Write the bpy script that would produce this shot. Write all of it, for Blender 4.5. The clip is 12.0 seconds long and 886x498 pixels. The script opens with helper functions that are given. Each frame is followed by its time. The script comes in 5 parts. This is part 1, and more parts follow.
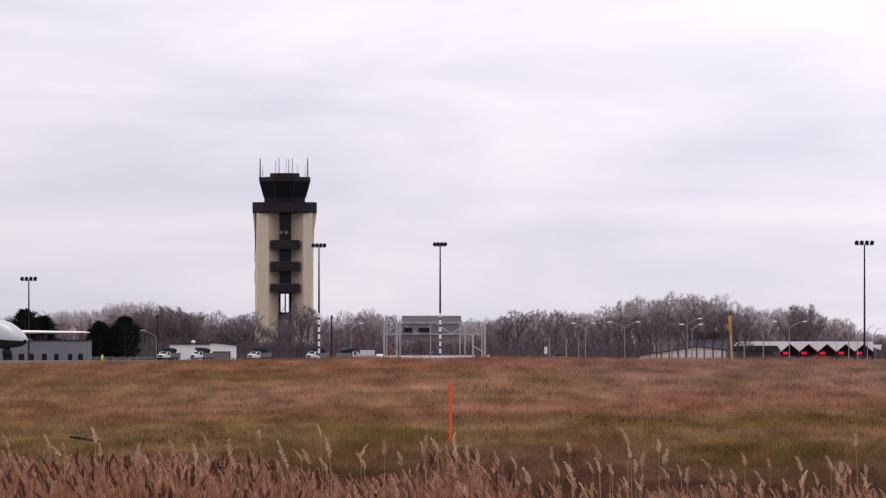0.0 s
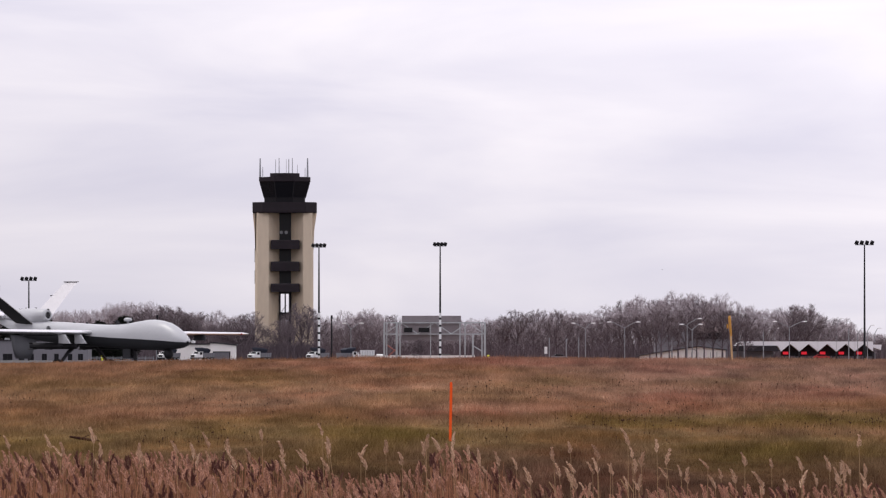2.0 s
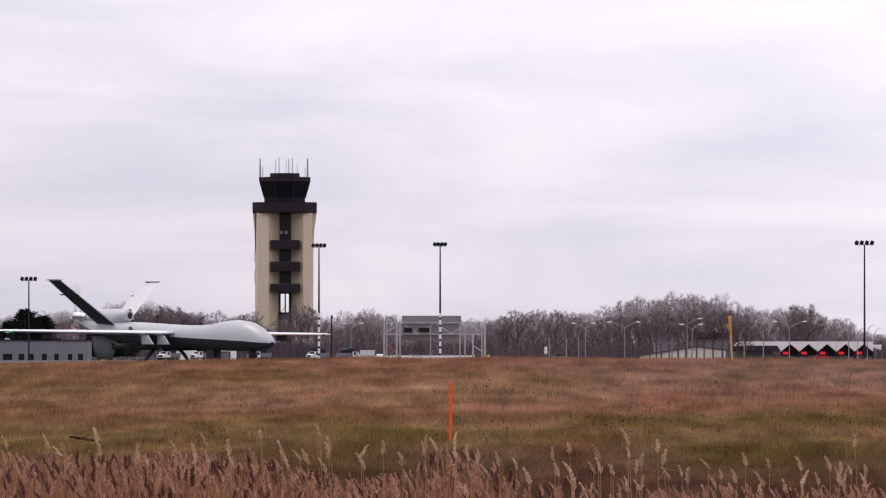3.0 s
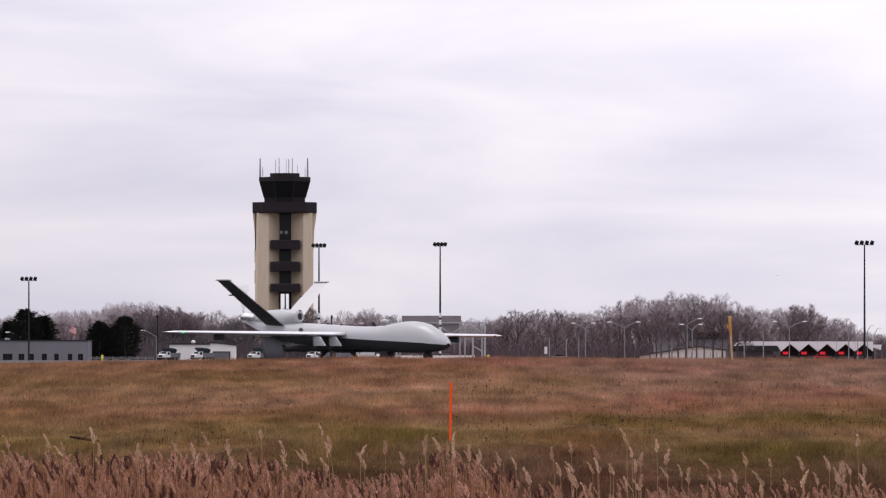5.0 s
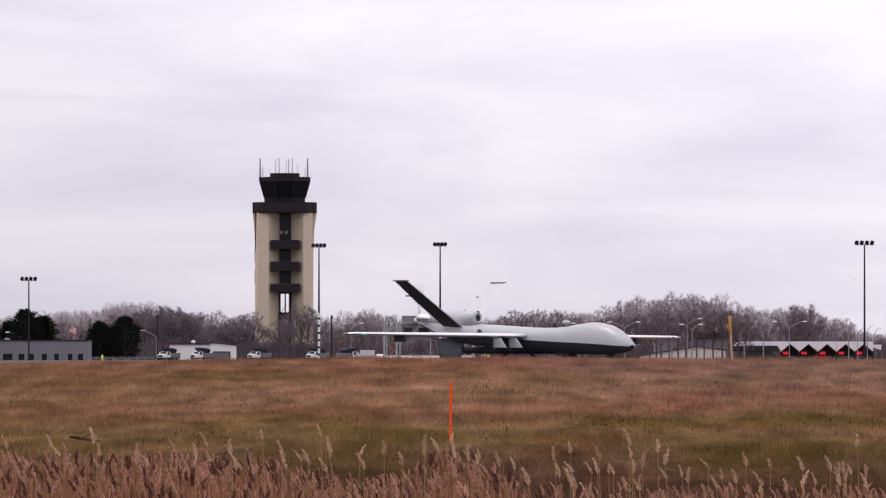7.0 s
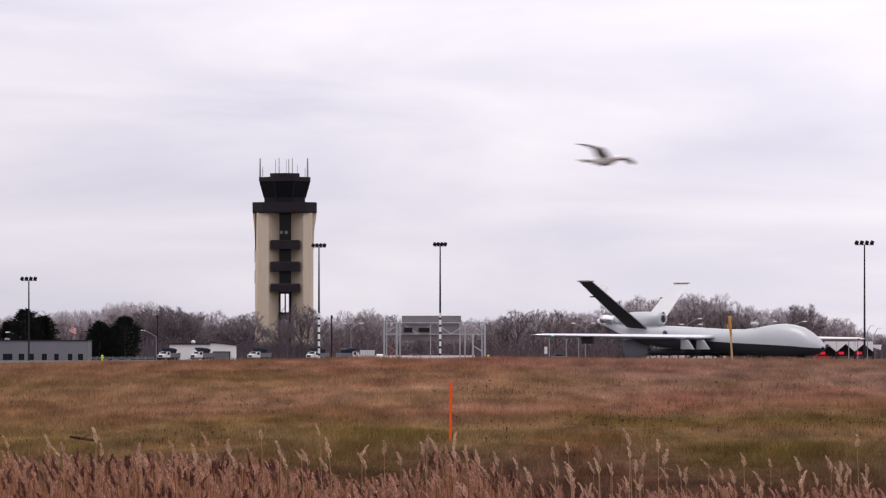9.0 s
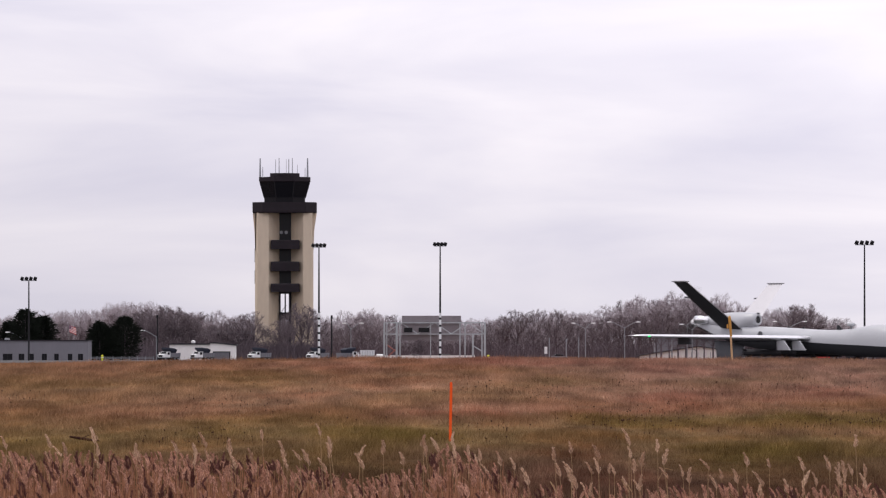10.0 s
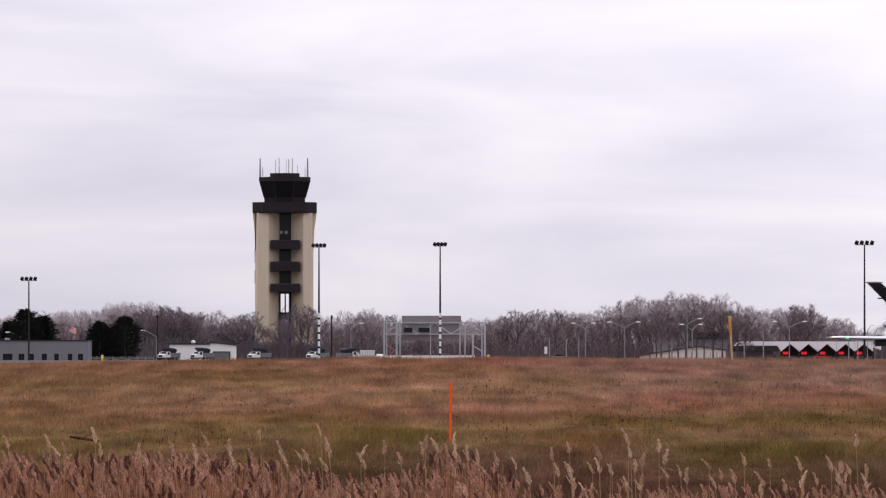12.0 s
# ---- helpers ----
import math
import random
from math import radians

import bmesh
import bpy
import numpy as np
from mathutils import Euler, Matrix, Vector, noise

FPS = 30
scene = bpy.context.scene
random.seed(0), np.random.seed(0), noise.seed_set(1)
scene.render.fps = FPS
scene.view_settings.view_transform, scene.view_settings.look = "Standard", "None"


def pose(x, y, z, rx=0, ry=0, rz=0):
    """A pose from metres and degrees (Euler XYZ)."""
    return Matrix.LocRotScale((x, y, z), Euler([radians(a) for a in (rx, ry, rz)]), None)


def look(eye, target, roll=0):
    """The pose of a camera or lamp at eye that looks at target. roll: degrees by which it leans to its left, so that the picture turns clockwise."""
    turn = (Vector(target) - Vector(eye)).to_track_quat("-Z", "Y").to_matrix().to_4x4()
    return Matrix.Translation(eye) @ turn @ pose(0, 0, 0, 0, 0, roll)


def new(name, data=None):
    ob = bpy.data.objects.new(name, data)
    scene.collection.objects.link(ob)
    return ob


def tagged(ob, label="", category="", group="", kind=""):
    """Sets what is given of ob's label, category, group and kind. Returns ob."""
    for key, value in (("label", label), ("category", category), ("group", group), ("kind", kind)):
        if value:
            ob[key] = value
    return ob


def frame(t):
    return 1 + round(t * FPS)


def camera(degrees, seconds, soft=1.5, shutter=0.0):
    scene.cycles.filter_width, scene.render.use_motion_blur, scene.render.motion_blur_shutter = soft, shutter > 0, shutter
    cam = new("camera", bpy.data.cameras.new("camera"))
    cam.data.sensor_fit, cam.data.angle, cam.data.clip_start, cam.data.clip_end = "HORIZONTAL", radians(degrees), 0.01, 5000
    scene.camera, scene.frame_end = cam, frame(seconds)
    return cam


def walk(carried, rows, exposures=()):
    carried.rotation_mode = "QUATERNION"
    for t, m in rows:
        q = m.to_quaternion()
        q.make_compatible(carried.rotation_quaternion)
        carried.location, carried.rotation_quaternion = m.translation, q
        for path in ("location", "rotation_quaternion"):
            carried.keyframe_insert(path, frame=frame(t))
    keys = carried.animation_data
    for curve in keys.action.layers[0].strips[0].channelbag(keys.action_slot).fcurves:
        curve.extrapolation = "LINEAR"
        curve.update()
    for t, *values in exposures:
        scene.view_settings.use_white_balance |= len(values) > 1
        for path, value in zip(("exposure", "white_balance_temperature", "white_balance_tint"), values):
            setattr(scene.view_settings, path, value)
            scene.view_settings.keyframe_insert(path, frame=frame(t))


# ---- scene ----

cam = camera(6.311, 12.0, soft=1.25, shutter=0.5)
EYE = (0.0, 0.0, 1.01)
AIM = (0.0, 1000.0, 13.88)
walk(cam, [(0.0, look(EYE, AIM)), (12.0, look(EYE, AIM))], exposures=[(0.0, 0.0), (12.0, 0.0)])

# ---- light: an even, overcast late-autumn sky ----
SUN_EL, SUN_ROT = radians(74.5), radians(279.5)
world = bpy.data.worlds.new("overcast_sky")
scene.world = world
world.use_nodes = True
wn, wl = world.node_tree.nodes, world.node_tree.links
wn.clear()
w_out = wn.new("ShaderNodeOutputWorld")
w_sky = wn.new("ShaderNodeTexSky")
w_sky.sky_type, w_sky.sun_disc, w_sky.sun_elevation, w_sky.sun_rotation = "NISHITA", False, SUN_EL, SUN_ROT
w_bg_sky = wn.new("ShaderNodeBackground")
w_bg_sky.inputs["Strength"].default_value = 0.06
wl.new(w_sky.outputs[0], w_bg_sky.inputs["Color"])
w_co = wn.new("ShaderNodeTexCoord")
w_map = wn.new("ShaderNodeMapping")
w_map.inputs["Scale"].default_value = (10.0, 10.0, 52.0)
w_map.inputs["Rotation"].default_value = (0.0, 0.035, 0.0)
wl.new(w_co.outputs["Generated"], w_map.inputs["Vector"])
w_noise = wn.new("ShaderNodeTexNoise")
w_noise.inputs["Scale"].default_value = 1.5
w_noise.inputs["Detail"].default_value = 5.0
w_noise.inputs["Roughness"].default_value = 0.5
w_noise.inputs["Distortion"].default_value = 0.5
wl.new(w_map.outputs[0], w_noise.inputs["Vector"])
w_ramp = wn.new("ShaderNodeValToRGB")
w_ramp.color_ramp.elements[0].position, w_ramp.color_ramp.elements[0].color = 0.34, (0.765, 0.735, 0.86, 1)
w_ramp.color_ramp.elements[1].position, w_ramp.color_ramp.elements[1].color = 0.64, (0.985, 0.93, 1.0, 1)
wl.new(w_noise.outputs["Fac"], w_ramp.inputs["Fac"])
w_bg_cloud = wn.new("ShaderNodeBackground")
wl.new(w_ramp.outputs[0], w_bg_cloud.inputs["Color"])
# the overcast brightens a little from the horizon upwards
w_sep = wn.new("ShaderNodeSeparateXYZ")
wl.new(w_co.outputs["Generated"], w_sep.inputs[0])
w_up = wn.new("ShaderNodeMapRange")
w_up.inputs["From Min"].default_value, w_up.inputs["From Max"].default_value = 0.0, 0.05
w_up.inputs["To Min"].default_value, w_up.inputs["To Max"].default_value = 0.85, 1.115
wl.new(w_sep.outputs["Z"], w_up.inputs["Value"])
w_side = wn.new("ShaderNodeMapRange")
w_side.inputs["From Min"].default_value, w_side.inputs["From Max"].default_value = -0.06, 0.06
w_side.inputs["To Min"].default_value, w_side.inputs["To Max"].default_value = 0.965, 1.095
wl.new(w_sep.outputs["X"], w_side.inputs["Value"])
w_str = wn.new("ShaderNodeMath")
w_str.operation = "MULTIPLY"
wl.new(w_up.outputs[0], w_str.inputs[0])
wl.new(w_side.outputs[0], w_str.inputs[1])
wl.new(w_str.outputs[0], w_bg_cloud.inputs["Strength"])
w_mix = wn.new("ShaderNodeMixShader")
w_mix.inputs[0].default_value = 0.94
wl.new(w_bg_sky.outputs[0], w_mix.inputs[1])
wl.new(w_bg_cloud.outputs[0], w_mix.inputs[2])
wl.new(w_mix.outputs[0], w_out.inputs["Surface"])

sun = new("sun", bpy.data.lights.new("sun", "SUN"))
sun.data.energy, sun.data.angle, sun.data.color = 1.6, radians(25), (1.0, 0.95, 0.88)
sun.matrix_basis = look((-30, 5, 110), (0, 0, 0))


# ---- materials ----
def mat(name, color, rough=0.7, var=0.25, scale=3.0, fine=40.0, metal=0.0, bump=0.0, stretch=(1, 1, 1), island=0.0, tint=None, coords="Object"):
    """A surface whose colour drifts at two scales, with optional relief and piece-to-piece change."""
    m = bpy.data.materials.new(name)
    m.use_nodes = True
    n, l = m.node_tree.nodes, m.node_tree.links
    b = n["Principled BSDF"]
    b.inputs["Roughness"].default_value, b.inputs["Metallic"].default_value = rough, metal
    b.inputs["Specular IOR Level"].default_value = 0.2 if rough >= 0.5 or max(color) < 0.02 else 0.5
    co = n.new("ShaderNodeTexCoord")
    mp = n.new("ShaderNodeMapping")
    mp.inputs["Scale"].default_value = stretch
    l.new(co.outputs[coords], mp.inputs["Vector"])
    a, c = n.new("ShaderNodeTexNoise"), n.new("ShaderNodeTexNoise")
    a.inputs["Scale"].default_value, a.inputs["Detail"].default_value = scale, 4
    c.inputs["Scale"].default_value, c.inputs["Detail"].default_value = fine, 3
    l.new(mp.outputs[0], a.inputs["Vector"])
    l.new(mp.outputs[0], c.inputs["Vector"])
    add = n.new("ShaderNodeMath")
    add.operation = "MULTIPLY_ADD"
    add.inputs[1].default_value = 0.5
    l.new(c.outputs["Fac"], add.inputs[0])
    l.new(a.outputs["Fac"], add.inputs[2])
    last = add.outputs[0]
    if island:
        geo = n.new("ShaderNodeNewGeometry")
        isl = n.new("ShaderNodeMath")
        isl.operation = "MULTIPLY_ADD"
        isl.inputs[1].default_value = island
        l.new(geo.outputs["Random Per Island"], isl.inputs[0])
        l.new(last, isl.inputs[2])
        last = isl.outputs[0]
    ramp = n.new("ShaderNodeValToRGB")
    lo = [x * (1 - var) for x in color]
    hi = [min(1.0, x * (1 + var)) for x in (tint or color)]
    mid = 0.75 + island / 2
    ramp.color_ramp.elements[0].position, ramp.color_ramp.elements[0].color = max(0, mid - 0.25 - island / 2) / 1.6, (*lo, 1)
    ramp.color_ramp.elements[1].position, ramp.color_ramp.elements[1].color = (mid + 0.25 + island / 2) / 1.6, (*hi, 1)
    sc = n.new("ShaderNodeMath")
    sc.operation = "DIVIDE"
    sc.inputs[1].default_value = 1.6
    l.new(last, sc.inputs[0])
    l.new(sc.outputs[0], ramp.inputs["Fac"])
    l.new(ramp.outputs[0], b.inputs["Base Color"])
    if bump:
        bp = n.new("ShaderNodeBump")
        bp.inputs["Strength"].default_value = bump
        bp.inputs["Distance"].default_value = 0.02
        l.new(c.outputs["Fac"], bp.inputs["Height"])
        l.new(bp.outputs[0], b.inputs["Normal"])
    return m


def field_mat(name, gain=1.0, island=0.0):
    """Rough autumn grass: long drifts of rust, straw and olive that lie across the slope."""
    m = bpy.data.materials.new(name)
    m.use_nodes = True
    n, l = m.node_tree.nodes, m.node_tree.links
    b = n["Principled BSDF"]
    b.inputs["Roughness"].default_value = 0.9
    b.inputs["Specular IOR Level"].default_value = 0.0
    co = n.new("ShaderNodeNewGeometry")

    def noise_at(scale, detail, sx, sy, shift):
        mp = n.new("ShaderNodeMapping")
        mp.inputs["Scale"].default_value = (sx, sy, 0.0)
        mp.inputs["Location"].default_value = (shift, shift * 1.7, 0)
        l.new(co.outputs["Position"], mp.inputs["Vector"])
        t = n.new("ShaderNodeTexNoise")
        t.inputs["Scale"].default_value, t.inputs["Detail"].default_value = scale, detail
        l.new(mp.outputs[0], t.inputs["Vector"])
        return t.outputs["Fac"]

    def ramp(src, stops):
        r = n.new("ShaderNodeValToRGB")
        e = r.color_ramp.elements
        e[0].position, e[0].color = stops[0][0], (*stops[0][1], 1)
        e[1].position, e[1].color = stops[-1][0], (*stops[-1][1], 1)
        for p, c in stops[1:-1]:
            x = e.new(p)
            x.color = (*c, 1)
        l.new(src, r.inputs["Fac"])
        return r.outputs[0]

    def mixc(kind, fac, x, y):
        k = n.new("ShaderNodeMix")
        k.data_type, k.blend_type = "RGBA", kind
        if isinstance(fac, float):
            k.inputs[0].default_value = fac
        else:
            l.new(fac, k.inputs[0])
        for sock, val in ((k.inputs[6], x), (k.inputs[7], y)):
            if isinstance(val, tuple):
                sock.default_value = (*val, 1)
            else:
                l.new(val, sock)
        return k.outputs[2]

    g = gain
    # distance across the slope, bent a little by noise
    sep = n.new("ShaderNodeSeparateXYZ")
    l.new(co.outputs["Position"], sep.inputs[0])
    bend = noise_at(1.0, 3, 0.07, 0.02, 3.0)
    my = n.new("ShaderNodeMath")
    my.operation = "MULTIPLY_ADD"
    my.inputs[1].default_value = 62.0
    l.new(bend, my.inputs[0])
    l.new(sep.outputs["Y"], my.inputs[2])
    mr = n.new("ShaderNodeMapRange")
    mr.inputs["From Min"].default_value, mr.inputs["From Max"].default_value = 161.0, 311.0
    l.new(my.outputs[0], mr.inputs["Value"])
    east = n.new("ShaderNodeMapRange")
    east.inputs["From Min"].default_value, east.inputs["From Max"].default_value = 0.5, 7.0
    l.new(sep.outputs["X"], east.inputs["Value"])
    zones = mixc("MIX", east.outputs[0], ramp(mr.outputs[0], FIELD_ZONES), ramp(mr.outputs[0], FIELD_ZONES_EAST))
    drift = ramp(noise_at(1.0, 4, 0.22, 0.05, 11.0), FIELD_DRIFT)
    col = mixc("MIX", 0.34, zones, drift)
    # dark, damp growth along the ditch
    ditch = n.new("ShaderNodeMapRange")
    ditch.inputs["From Min"].default_value, ditch.inputs["From Max"].default_value = 178.0, 150.0
    ditch.inputs["To Min"].default_value, ditch.inputs["To Max"].default_value = 0.0, 0.65
    l.new(sep.outputs["Y"], ditch.inputs["Value"])
    col = mixc("MIX", ditch.outputs[0], col, (0.062, 0.036, 0.024))
    # greener turf towards the west end of the bank
    west = n.new("ShaderNodeMapRange")
    west.inputs["From Min"].default_value, west.inputs["From Max"].default_value = 3.0, -10.0
    west.inputs["To Min"].default_value, west.inputs["To Max"].default_value = 0.0, 0.42
    l.new(sep.outputs["X"], west.inputs["Value"])
    col = mixc("MIX", west.outputs[0], col, (0.15, 0.106, 0.048))
    patch = ramp(noise_at(1.0, 5, 0.95, 0.13, 23.0), [(0.3, (0.62, 0.60, 0.62)), (0.48, (0.96, 0.95, 0.95)), (0.7, (1.46, 1.42, 1.42))])
    col = mixc("MULTIPLY", 1.0, col, patch)
    grain = ramp(noise_at(6.0, 4, 1.0, 0.5, 7.0), [(0.3, (0.8, 0.79, 0.78)), (0.7, (1.2, 1.2, 1.2))])
    col = mixc("MULTIPLY", 1.0, col, grain)
    if island:
        r = ramp(co.outputs["Random Per Island"], [(0.0, (1 - island,) * 3), (1.0, (1 + island,) * 3)])
        col = mixc("MULTIPLY", 1.0, col, r)
    col = mixc("MULTIPLY", 1.0, col, (g * 1.0, g * 0.92, g * 0.90))
    l.new(col, b.inputs["Base Color"])
    return m


FIELD_ZONES = [(0.0, (0.05, 0.03, 0.02)), (0.14, (0.062, 0.038, 0.026)), (0.21, (0.085, 0.058, 0.028)), (0.27, (0.10, 0.08, 0.024)), (0.34, (0.112, 0.093, 0.026)), (0.41, (0.15, 0.098, 0.044)),
               (0.50, (0.205, 0.108, 0.068)), (0.60, (0.25, 0.166, 0.106)), (0.65, (0.232, 0.152, 0.09)), (0.71, (0.175, 0.108, 0.058)), (0.79, (0.165, 0.098, 0.056)), (0.87, (0.205, 0.104, 0.072)), (1.0, (0.165, 0.086, 0.066))]
FIELD_ZONES_EAST = [(0.0, (0.07, 0.044, 0.027)), (0.12, (0.08, 0.05, 0.03)), (0.19, (0.082, 0.056, 0.028)), (0.24, (0.092, 0.077, 0.02)), (0.30, (0.096, 0.08, 0.02)), (0.35, (0.145, 0.095, 0.042)),
                    (0.40, (0.115, 0.088, 0.028)), (0.44, (0.10, 0.086, 0.022)), (0.49, (0.165, 0.098, 0.052)), (0.56, (0.195, 0.11, 0.07)), (0.66, (0.195, 0.132, 0.098)), (0.82, (0.185, 0.126, 0.096)), (1.0, (0.18, 0.108, 0.076))]
FIELD_DRIFT = [(0.30, (0.10, 0.086, 0.024)), (0.42, (0.16, 0.098, 0.048)), (0.54, (0.236, 0.158, 0.114)), (0.66, (0.21, 0.092, 0.066))]
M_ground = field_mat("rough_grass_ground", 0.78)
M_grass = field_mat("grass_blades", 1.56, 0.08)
M_asphalt = mat("worn_asphalt", (0.06, 0.06, 0.062), 0.9, 0.2, 0.2, 8.0, coords="Object")
M_apron = mat("worn_apron_paving", (0.075, 0.07, 0.068), 0.9, 0.15, 0.05, 2.0)
M_paint_grey = mat("airframe_grey", (0.445, 0.455, 0.478), 0.34, 0.06, 0.8, 14.0)
M_wing = mat("airframe_pale_grey", (0.72, 0.72, 0.735), 0.3, 0.05, 0.8, 14.0)
# dark small parts, and shade painted on the belly, wing undersides and fins
M_dark_and_shade = mat("airframe_dark_and_shade_grey", (0.036, 0.037, 0.042), 0.55, 0.08, 0.8, 14.0)
M_fin_pale = mat("airframe_fin_grey", (0.555, 0.545, 0.565), 0.4, 0.05, 0.8, 14.0)
M_fin_cap = mat("airframe_cap_grey", (0.24, 0.24, 0.25), 0.5, 0.1, 0.8, 14.0)
# ventral fin and roundel grey; the fin's shadow is mixed into it
M_fin_grey = mat("airframe_mid_grey", (0.09, 0.092, 0.102), 0.5, 0.1, 0.8, 14.0)
M_lead = mat("polished_leading_edge", (0.93, 0.93, 0.94), 0.35, 0.03, 0.8, 14.0, metal=1.0)
M_rubber = mat("tyre_rubber", (0.02, 0.02, 0.02), 0.85, 0.2)
M_steel_dark = mat("dark_steel", (0.018, 0.017, 0.02), 0.6, 0.2, 1.0, 12.0)
M_hopper = mat("dark_blue_painted_steel", (0.02, 0.023, 0.036), 0.6, 0.2, 1.0, 12.0)
M_galv = mat("galvanised_steel", (0.30, 0.31, 0.33), 0.55, 0.15, 0.6, 9.0, metal=0.3)
M_truss = mat("weathered_zinc_truss", (0.42, 0.45, 0.47), 0.6, 0.15, 0.6, 9.0)
M_white = mat("white_paint", (0.78, 0.78, 0.78), 0.6, 0.06, 0.5, 6.0)
M_white_enamel = mat("bright_white_enamel", (0.85, 0.85, 0.85), 0.3, 0.03)
M_black = mat("black_rubber_and_glass", (0.012, 0.012, 0.014), 0.35, 0.2)
M_concrete = mat("cream_precast_concrete", (0.66, 0.55, 0.42), 0.85, 0.09, 0.12, 1.2, stretch=(1, 1, 0.25))
M_collar = mat("dark_brown_metal_cladding", (0.018, 0.013, 0.017), 0.55, 0.2, 0.3, 3.0)
M_glass_dark = mat("tinted_glass", (0.008, 0.008, 0.011), 0.22, 0.2)
M_bldg = mat("grey_metal_siding", (0.20, 0.195, 0.215), 0.7, 0.08, 0.2, 2.0, stretch=(1, 1, 0.3))
# sign grey lightened to take in the haze before it
M_sign_back = mat("hazed_sign_back", (0.27, 0.245, 0.26), 0.7, 0.1, 0.3, 2.0, stretch=(1, 1, 0.3))
M_bldg_dark = mat("dark_grey_roof", (0.032, 0.029, 0.034), 0.8, 0.12, 0.2, 2.0)
M_roof_brown = mat("faded_brown_shingle_roof", (0.17, 0.125, 0.125), 0.85, 0.15, 0.3, 3.0)
M_cream = mat("off_white_siding", (0.86, 0.83, 0.80), 0.7, 0.06, 0.2, 2.0)
M_roof_white = mat("white_membrane_roof", (0.80, 0.80, 0.83), 0.6, 0.05, 0.2, 2.0)
M_orange = mat("fluorescent_orange_paint", (0.95, 0.11, 0.015), 0.6, 0.08, 4.0, 30.0)
M_yellow = mat("faded_amber_plastic", (0.52, 0.27, 0.065), 0.6, 0.15, 3.0, 25.0)
M_yellow_pale = mat("weathered_pale_yellow_wood", (0.55, 0.36, 0.20), 0.8, 0.15, 3.0, 25.0)
M_lime = mat("safety_yellow_paint", (0.62, 0.62, 0.05), 0.6, 0.1)
M_red = mat("red_paint", (0.55, 0.03, 0.03), 0.6, 0.1)
M_flag_blue = mat("dark_blue_cloth", (0.03, 0.04, 0.14), 0.8, 0.1)
M_rust = mat("red_oxide_steel", (0.36, 0.14, 0.12), 0.8, 0.2)
M_bark = mat("grey_brown_bark", (0.066, 0.05, 0.056), 0.95, 0.3, 0.3, 3.0, island=0.5, tint=(0.15, 0.12, 0.134))
# pinkish bark and twigs of the back rows, paled to carry distance haze
M_bark_haze = mat("haze_pale_bark", (0.21, 0.175, 0.192), 0.95, 0.25, 0.3, 3.0, island=0.4, tint=(0.30, 0.26, 0.28))
M_twig_haze = mat("fine_haze_pale_twigs", (0.34, 0.295, 0.315), 0.95, 0.25, 0.3, 3.0, island=0.4, tint=(0.46, 0.41, 0.43))
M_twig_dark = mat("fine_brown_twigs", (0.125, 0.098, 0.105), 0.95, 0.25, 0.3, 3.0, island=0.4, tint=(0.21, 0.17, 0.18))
# far wood tone with the haze mixed into its colour
M_bark_far_haze = mat("far_haze_twigs", (0.36, 0.32, 0.345), 0.95, 0.2, 0.3, 3.0, island=0.3)
M_needles = mat("dark_conifer_needles", (0.017, 0.022, 0.016), 0.9, 0.35, 0.6, 4.0, island=0.4)
M_reed = mat("dry_reed_stalk", (0.355, 0.168, 0.092), 0.8, 0.55, 2.0, 30.0, island=0.5)
M_reed_dark = mat("old_brown_reed_stalk", (0.15, 0.062, 0.036), 0.85, 0.5, 2.0, 30.0, island=0.5)
M_plume = mat("reed_plume", (0.34, 0.16, 0.106), 0.9, 0.5, 3.0, 30.0, island=0.8, tint=(0.49, 0.278, 0.195))
M_plume_pale = mat("pale_reed_plume", (0.45, 0.275, 0.18), 0.9, 0.25, 3.0, 30.0, island=0.5, tint=(0.66, 0.46, 0.32))
M_reed_pale = mat("pale_reed_stalk", (0.40, 0.26, 0.14), 0.8, 0.25, 2.0, 30.0)
M_plume_dark = mat("dark_reed_plume", (0.13, 0.056, 0.046), 0.9, 0.4, 3.0, 30.0, island=0.5)
M_weed = mat("brown_seed_heads", (0.045, 0.018, 0.012), 1.0, 0.3)
M_feather = mat("white_feathers", (0.80, 0.79, 0.78), 0.8, 0.05, 4.0, 40.0)
M_feather_pale = mat("pale_grey_feathers", (0.58, 0.57, 0.58), 0.8, 0.1, 4.0, 40.0)
M_feather_grey = mat("grey_feathers", (0.42, 0.41, 0.42), 0.8, 0.12, 4.0, 40.0)
M_feather_dark = mat("dark_wingtip_feathers", (0.05, 0.05, 0.055), 0.8, 0.2)


def glow(name, color, strength):
    m = bpy.data.materials.new(name)
    m.use_nodes = True
    b = m.node_tree.nodes["Principled BSDF"]
    b.inputs["Base Color"].default_value = (*color, 1)
    b.inputs["Emission Color"].default_value = (*color, 1)
    b.inputs["Emission Strength"].default_value = strength
    return m


M_red_light = glow("red_lane_light", (0.9, 0.02, 0.04), 0.5)
M_green_light = glow("green_navigation_light", (0.05, 0.8, 0.2), 1.2)
M_nav_red = glow("red_navigation_light", (0.3, 0.02, 0.02), 0.05)


